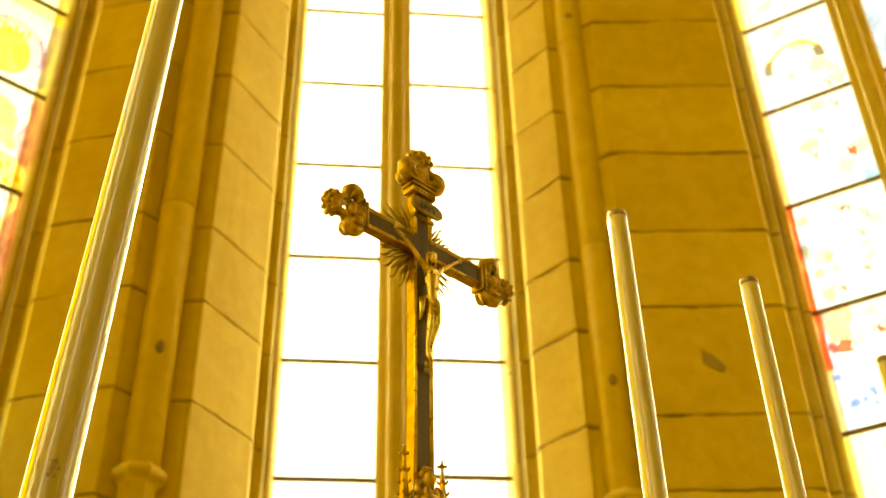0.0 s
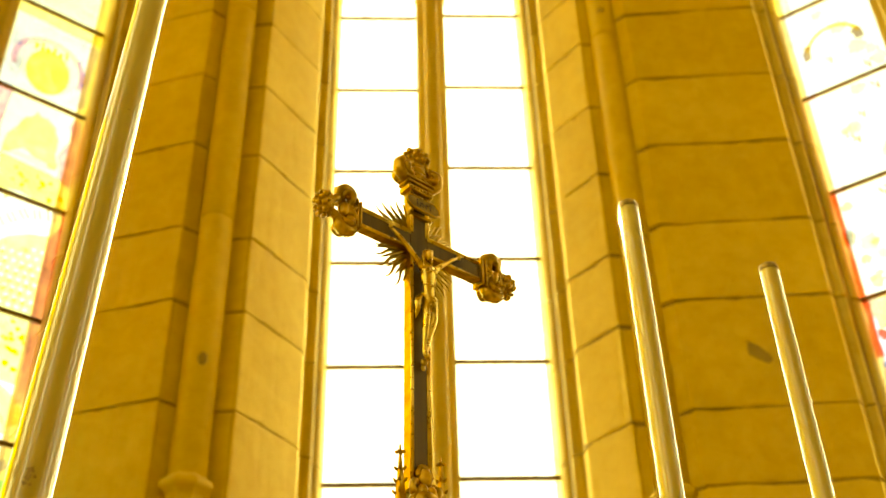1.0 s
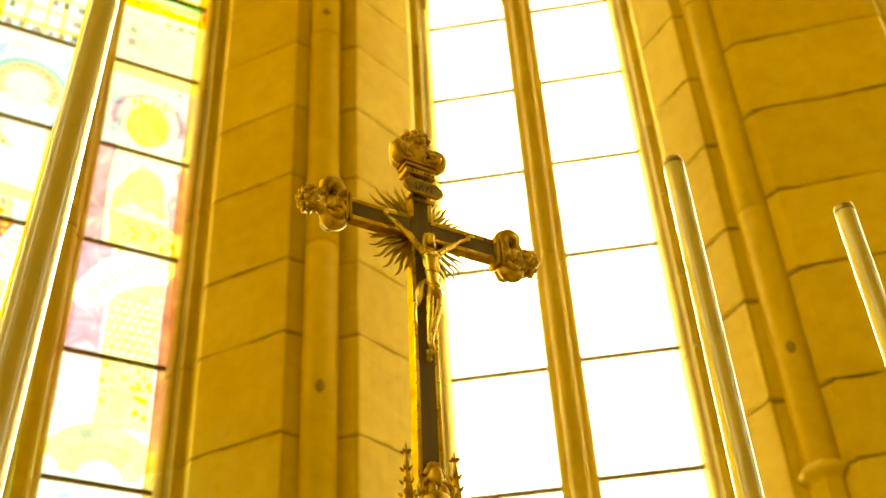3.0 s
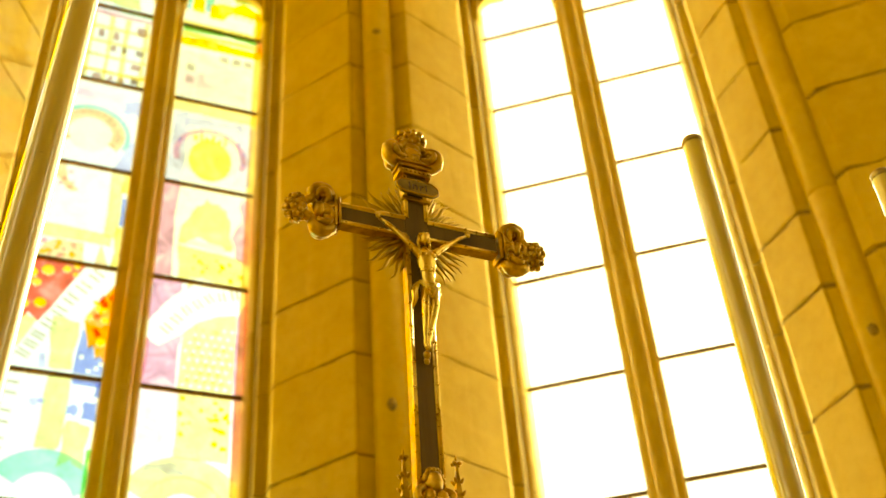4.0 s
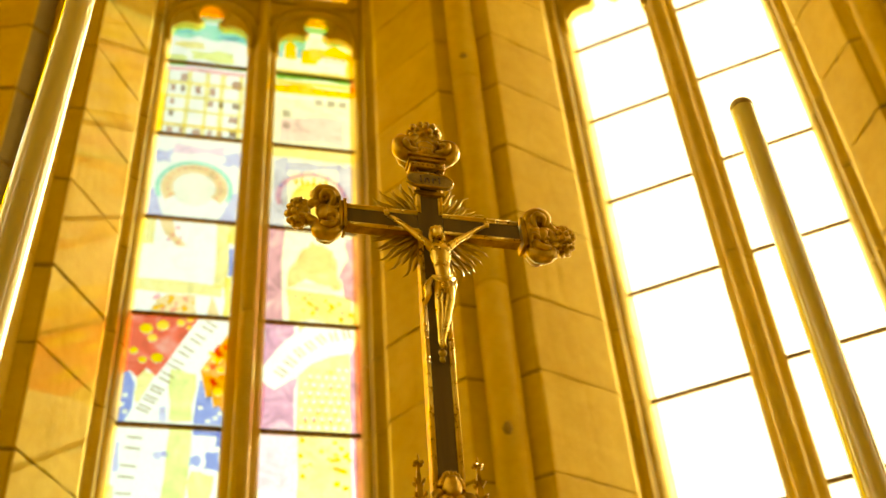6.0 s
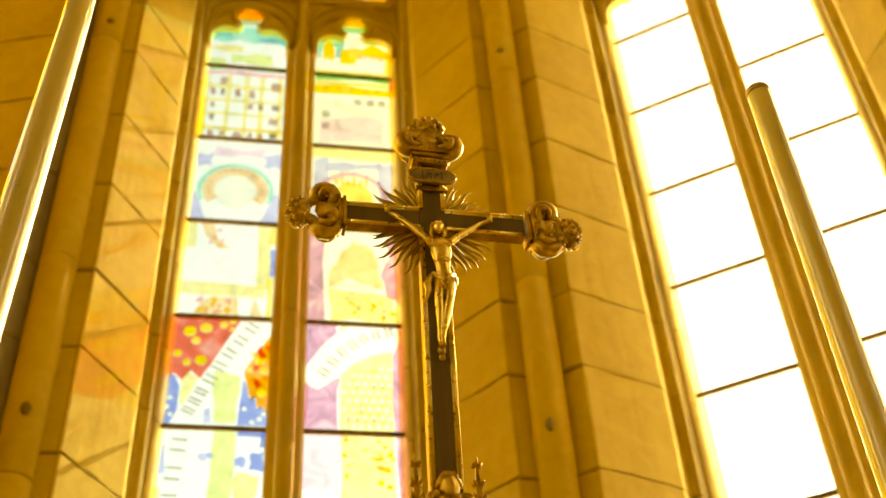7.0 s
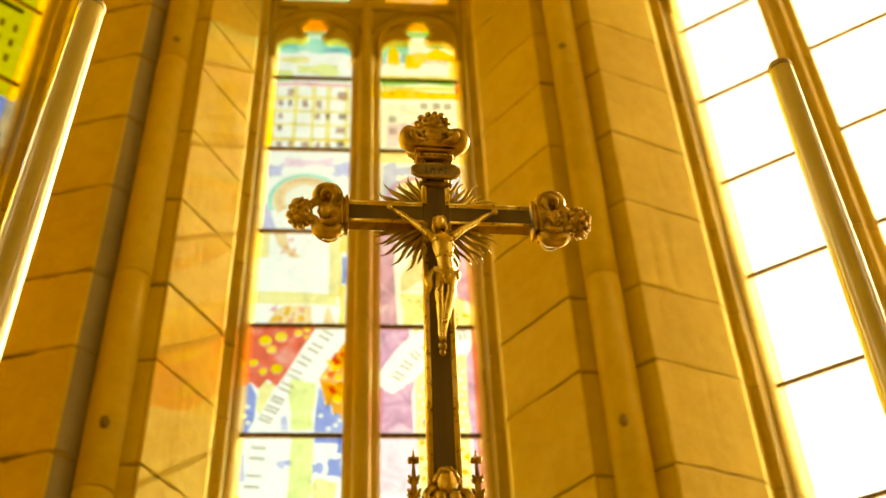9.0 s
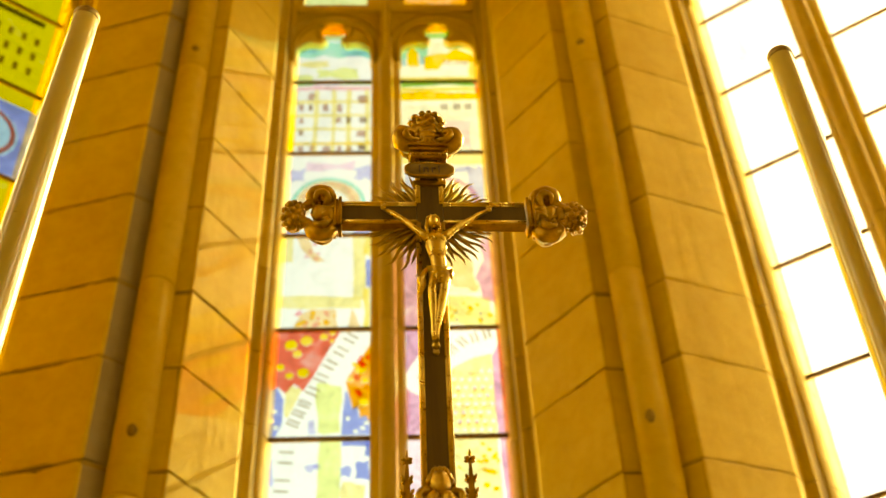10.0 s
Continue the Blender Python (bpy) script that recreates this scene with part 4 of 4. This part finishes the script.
def frond(bm, c, r, a0, a1, w, lift=0.0, n=12):
    """A C-scroll of leaf: an arc that thickens in its middle and curls out of the plane."""
    pts, rad = [], []
    for i in range(n + 1):
        f = i / n
        a = radians(a0 + (a1 - a0) * f)
        rr = r * (1 - 0.45 * f)
        pts.append((c[0] + rr * math.cos(a), c[1] - lift * math.sin(math.pi * f), c[2] + rr * math.sin(a)))
        rad.append(w * (0.45 + 0.75 * math.sin(math.pi * min(1, 0.15 + 0.85 * f))))
    tube(bm, pts, rad, 8, 1.2)


def finial(at, angle, full=False, size=1.0):
    """A cast leaf terminal: stepped collar, paired scroll leaves round an opening, and a beaded bud. Grows along local x."""
    root_m = (SKEW if at[0] else pose(0, 0, 0)) @ pose(at[0], 0, at[1]) @ Matrix.Rotation(radians(-angle), 4, "Y") @ Matrix.Diagonal((size, size, size, 1))
    bm = bmesh.new()
    for x0, x1, h, d in ((-0.004, 0.001, 0.0285, 0.0145), (0.001, 0.0045, 0.0255, 0.0125), (0.0045, 0.0085, 0.031, 0.016), (0.0085, 0.013, 0.0235, 0.0125)):
        box(bm, x0, x1, -d, d, -h, h, 0.0012)
    fin = part("finial", bm, GILT, cross, "cast gilt brass collar", at=root_m)
    bm = bmesh.new()
    rr = random.Random(5 + int(angle))
    for s in (-1, 1):
        frond(bm, (0.029, 0, s * 0.027), 0.0200, s * 215, s * -70, 0.0090, 0.007, 16)
        frond(bm, (0.028, -0.007, s * 0.024), 0.0125, s * 250, s * -40, 0.0050, 0.010, 14)
        frond(bm, (0.027, 0.007, s * 0.022), 0.015, s * 230, s * -30, 0.0065, -0.008)
        frond(bm, (0.018, -0.008, s * 0.012), 0.0095, s * 120, s * 380, 0.0042, 0.004, 14)
        ball(bm, (0.033, 0.0, s * 0.036), (0.0135, 0.010, 0.0115), 2)
        ball(bm, (0.024, -0.011, s * 0.030), (0.0075, 0.005, 0.0065), 2)
        ball(bm, (0.041, -0.007, s * 0.026), (0.0075, 0.007, 0.0085), 2)
        ball(bm, (0.016, -0.004, s * 0.018), (0.010, 0.010, 0.010), 2)
        tube(bm, [(0.038, -0.002, s * 0.026), (0.046, -0.005, s * 0.020), (0.053, -0.004, s * 0.014), (0.060, 0, s * 0.008)], [0.0085, 0.0075, 0.0075, 0.006], 8)
        tube(bm, [(0.010, -0.009, s * 0.018), (0.014, -0.012, s * 0.024), (0.018, -0.010, s * 0.034), (0.013, -0.008, s * 0.040)], [0.004, 0.0045, 0.004, 0.0012], 8)
        for k in range(4):
            a = radians(s * (150 - 55 * k))
            tube(bm, [(0.030 + 0.008 * math.cos(a), -0.010, s * 0.027 + 0.008 * math.sin(a)), (0.030 + 0.017 * math.cos(a), -0.011, s * 0.027 + 0.016 * math.sin(a)), (0.030 + 0.024 * math.cos(a), -0.006, s * 0.027 + 0.022 * math.sin(a))], [0.0016, 0.0026, 0.0008], 6)
    ball(bm, (0.018, -0.006, 0.0), (0.013, 0.011, 0.014), 2)
    ball(bm, (0.031, -0.007, 0.0), (0.0115, 0.010, 0.016), 2)
    for s in (-1, 1) if full else ():
        ball(bm, (0.040, 0.002, s * 0.016), (0.009, 0.010, 0.009), 2)
    if full:
        ball(bm, (0.044, -0.003, 0.0), (0.013, 0.011, 0.019), 2)
        for k in range(9):
            ball(bm, (0.026 + rr.uniform(-0.008, 0.012), -0.012, -0.036 + 0.009 * k), (0.005, 0.004, 0.005), 1)
    for v in bm.verts:
        v.co += 0.0018 * noise.noise_vector(v.co * 130) + 0.0009 * noise.noise_vector(v.co * 340)
    part("scroll_leaves", bm, GILT, fin, "pierced cast scroll leaves", True)
    bm = bmesh.new()
    ball(bm, (0.065, 0, 0), (0.017, 0.016, 0.024), 2)
    for i in range(34):
        z = 1 - 1.8 * (i + 0.5) / 34
        a = i * 2.39996
        rho = math.sqrt(max(0, 1 - z * z))
        ball(bm, (0.067 + 0.0165 * z, 0.0165 * rho * math.cos(a), 0.0240 * rho * math.sin(a)), rr.uniform(0.0046, 0.0068), 1)
    part("bud", bm, GILT, fin, "beaded cast bud", True)


finial((-0.140, AX), 180, size=1.04)
finial((0.155, AX), 0, True, 1.06)
finial((0.0, 0.662), 90, True, 1.1)

# plaque with its letters on a fluted shield
plaque_m = pose(0, -D2 - 0.012, 0.604, -8, 0, 0) @ Matrix.Diagonal((0.93, 1, 1.12, 1))
half = [(0.0, 0.0155), (0.012, 0.0145), (0.026, 0.0145), (0.034, 0.0120), (0.037, 0.0085), (0.0405, 0.0065), (0.0415, 0.0), (0.0405, -0.0065), (0.037, -0.0085), (0.034, -0.0120), (0.026, -0.0145), (0.012, -0.0145)]
out = half + [(-x, -z) for x, z in half]
me = curve_mesh("plaque", [out], 0.003, 0.0012)
me.materials.append(TIN)
pl = new("plaque", me)
pl.parent, pl.matrix_basis = cross, plaque_m @ pose(0, 0, 0, 90, 0, 0)
tagged(pl, "silvered title plaque")
bm = bmesh.new()
pts = [(x, -0.0025, z) for x, z in out + out[:1]]
tube(bm, pts, [0.0017] * len(pts), 6)
part("plaque_rim", bm, GILT, cross, "gilt cord rim", True, at=plaque_m)
fc = bpy.data.curves.new("letters", "FONT")
fc.body, fc.size, fc.extrude, fc.align_x, fc.align_y, fc.space_character = "inri", 0.0235, 0.0009, "CENTER", "CENTER", 1.2
fo = new("letters", fc)
me = bpy.data.meshes.new_from_object(fo.evaluated_get(bpy.context.evaluated_depsgraph_get()))
bpy.data.objects.remove(fo)
me.materials.clear()
me.materials.append(LETTER)
lt = new("letters", me)
lt.parent, lt.matrix_basis = cross, plaque_m @ pose(0, -0.0032, 0, 90, 0, 0)
tagged(lt, "dark raised letters")
bm = bmesh.new()
box(bm, -0.026, 0.026, -D2 - 0.006, -D2 + 0.002, 0.580, 0.588, 0.001)
part("band", bm, GILT, cross, "gilt brass band")
bm = bmesh.new()
box(bm, -0.030, 0.030, -D2 - 0.008, D2 + 0.006, 0.640, 0.652, 0.002)
for k in range(7):
    ball(bm, (-0.024 + 0.008 * k, -D2 - 0.0085, 0.646), (0.0032, 0.0026, 0.0034), 1)
part("capital", bm, GILT, cross, "moulded gilt brass capital")

# burst of rays behind the crossing, straight and flaming by turns
ray_rng = random.Random(3)
for q0, q1 in ((18, 66), (114, 162), (196, 252), (288, 344)):
    n = 12
    for i in range(n):
        a = radians(q0 - 6 + (q1 - q0 + 12) * i / (n - 1))
        wavy = i % 2 == 1
        L = (0.110 if wavy else 0.098) * ray_rng.uniform(0.9, 1.06)
        bm = bmesh.new()
        pts, rad = [], []
        for k in range(9):
            f = k / 8
            r = 0.022 + (L - 0.022) * f
            off = 0.0046 * math.sin(f * 9.5) * f if wavy else 0.0
            pts.append((r * math.cos(a) - off * math.sin(a), 0.004 - 0.006 * f * (1 - f) + (0.003 if wavy else 0.0), AX - 0.004 + r * math.sin(a) + off * math.cos(a)))
            rad.append(0.0044 * (1 - f) ** 0.55 + 0.0007 if f < 1 else 0.0003)
        tube(bm, pts, rad, 6, 0.55)
        part("ray", bm, RAYS, cross, smooth=True)

# figure: one plain cast form
bm = bmesh.new()
F0 = -D2 - 0.004
tube(bm, [(-0.070, F0 - 0.002, 0.522), (-0.058, F0 - 0.005, 0.512), (-0.041, F0 - 0.009, 0.494), (-0.026, F0 - 0.012, 0.476), (-0.012, F0 - 0.013, 0.461), (-0.004, F0 - 0.013, 0.452)], [0.0028, 0.0040, 0.0046, 0.0052, 0.0068, 0.0070], 10)
tube(bm, [(0.088, F0 - 0.002, 0.524), (0.074, F0 - 0.005, 0.513), (0.055, F0 - 0.009, 0.494), (0.036, F0 - 0.012, 0.476), (0.022, F0 - 0.013, 0.461), (0.014, F0 - 0.013, 0.452)], [0.0028, 0.0040, 0.0046, 0.0052, 0.0068, 0.0070], 10)
for hx in (-0.073, 0.091):
    ball(bm, (hx, F0 - 0.003, 0.526), (0.0050, 0.0036, 0.0046), 2)
    for k in range(4):
        a = radians(50 + 28 * k)
        tube(bm, [(hx + 0.003 * math.cos(a), F0 - 0.003, 0.527 + 0.003 * math.sin(a)), (hx + 0.0085 * math.cos(a), F0 - 0.005, 0.526 + 0.0085 * math.sin(a))], [0.0015, 0.0009], 6)
tube(bm, [(0.005, F0 - 0.014, 0.476), (0.005, F0 - 0.014, 0.466), (0.005, F0 - 0.014, 0.456), (0.006, F0 - 0.015, 0.444), (0.007, F0 - 0.014, 0.430), (0.008, F0 - 0.013, 0.414), (0.009, F0 - 0.012, 0.400), (0.009, F0 - 0.012, 0.384)], [0.0052, 0.0066, 0.0150, 0.0170, 0.0150, 0.0116, 0.0110, 0.0130], 16, 0.68)
for s in (-1, 1):
    ball(bm, (0.006 + s * 0.0075, F0 - 0.0225, 0.447), (0.0078, 0.0042, 0.0062), 2)
    for k in range(4):
        tube(bm, [(0.007 + s * 0.002, F0 - 0.0245 + 0.0008 * k, 0.435 - 0.0055 * k), (0.007 + s * 0.008, F0 - 0.0215, 0.433 - 0.0055 * k), (0.007 + s * 0.0122, F0 - 0.014, 0.431 - 0.0045 * k)], [0.0008, 0.0013, 0.0008], 6)
ball(bm, (0.002, F0 - 0.021, 0.481), (0.0076, 0.0088, 0.0110), 3)
ball(bm, (0.001, F0 - 0.014, 0.483), (0.0094, 0.0090, 0.0104), 2)
for s in (-1, 1):
    tube(bm, [(0.002 + s * 0.0075, F0 - 0.017, 0.486), (0.002 + s * 0.0096, F0 - 0.016, 0.474), (0.003 + s * 0.0085, F0 - 0.016, 0.462)], [0.0034, 0.0036, 0.0016], 7)
for i in range(16):
    a = 2 * math.pi * i / 16
    ball(bm, (0.002 + 0.0090 * math.cos(a), F0 - 0.018 + 0.0085 * math.sin(a), 0.4885 + 0.0012 * (i % 2)), 0.0022, 1)
for s, kx in ((-1, -0.001), (1, 0.013)):
    tube(bm, [(0.009 + s * 0.0065, F0 - 0.012, 0.388), (0.009 + s * 0.0072, F0 - 0.015, 0.370), (kx + s * 0.001, F0 - 0.019, 0.346), (0.005 + s * 0.0052, F0 - 0.014, 0.326), (0.003 + s * 0.0032, F0 - 0.009, 0.298), (0.001 + s * 0.0022, F0 - 0.009, 0.281), (0.001 + s * 0.002, F0 - 0.014, 0.265)], [0.0090, 0.0088, 0.0064, 0.0066, 0.0042, 0.0038, 0.0028], 12)
# cloth round the hips
for i in range(10):
    f = i / 9
    tube(bm, [(-0.008 + 0.001 * i, F0 - 0.012 - 0.004 * math.sin(f * 3), 0.398 - 0.0032 * i), (0.009 + 0.002 * math.sin(i * 1.7), F0 - 0.026, 0.386 - 0.0028 * i), (0.026 - 0.001 * i, F0 - 0.012, 0.398 - 0.0024 * i)], [0.0026, 0.0032, 0.0026], 8)
for k in range(3):
    tube(bm, [(-0.009 - 0.002 * k, F0 - 0.012 + 0.003 * k, 0.394), (-0.015 - 0.002 * k, F0 - 0.013, 0.380 - 0.003 * k), (-0.013 - 0.002 * k, F0 - 0.010, 0.366), (-0.017 - 0.002 * k, F0 - 0.010, 0.350 - 0.004 * k)], [0.0032, 0.0042, 0.0034, 0.0012], 8)
tube(bm, [(0.024, F0 - 0.010, 0.397), (0.027, F0 - 0.011, 0.392), (0.027, F0 - 0.010, 0.382), (0.024, F0 - 0.009, 0.372)], [0.0030, 0.0036, 0.0030, 0.0014], 8)
for v in bm.verts:
    v.co += 0.0007 * noise.noise_vector(v.co * 260)
part("figure", bm, GILT_BRIGHT, cross, "plain polished cast brass figure", True)
bm = bmesh.new()
ball(bm, (0.002, F0 - 0.004, 0.262), (0.0065, 0.006, 0.0075), 2)
ball(bm, (0.002, F0 - 0.002, 0.252), (0.0050, 0.004, 0.006), 2)
for v in bm.verts:
    v.co += 0.0012 * noise.noise_vector(v.co * 300)
part("foot_boss", bm, RAYS, cross, "small dull cast boss", True)

# cast ornament that hides the foot of the upright
bm = bmesh.new()
ball(bm, (0.001, -0.012, 0.056), (0.019, 0.018, 0.021), 3)
for i in range(9):
    a = math.pi * (0.06 + 0.88 * i / 8)
    ball(bm, (0.001 + 0.0185 * math.cos(a), -0.015, 0.058 + 0.0185 * math.sin(a)), 0.0062, 2)
for s in (-1, 1):
    frond(bm, (0.001 + s * 0.026, -0.012, 0.034), 0.013, 90 + s * 60, 90 - s * 230, 0.0065, 0.006)
    tube(bm, [(0.001 + s * 0.012, -0.016, 0.040), (0.001 + s * 0.024, -0.016, 0.030), (0.001 + s * 0.032, -0.014, 0.012), (0.001 + s * 0.030, -0.012, 0.0)], [0.008, 0.009, 0.009, 0.01], 8)
    ball(bm, (0.001 + s * 0.012, -0.022, 0.030), (0.013, 0.010, 0.014), 2)
ball(bm, (0.001, -0.018, 0.016), (0.034, 0.020, 0.018), 2)
for v in bm.verts:
    v.co += 0.0016 * noise.noise_vector(v.co * 150)
    v.co += 0.0022 * noise.noise_vector(v.co * 75)
    v.co.x, v.co.z = 0.001 + (v.co.x - 0.001) * 0.74, v.co.z - 0.013
part("foot_ornament", bm, GILT, cross, "cast gilt leaf ornament", True)
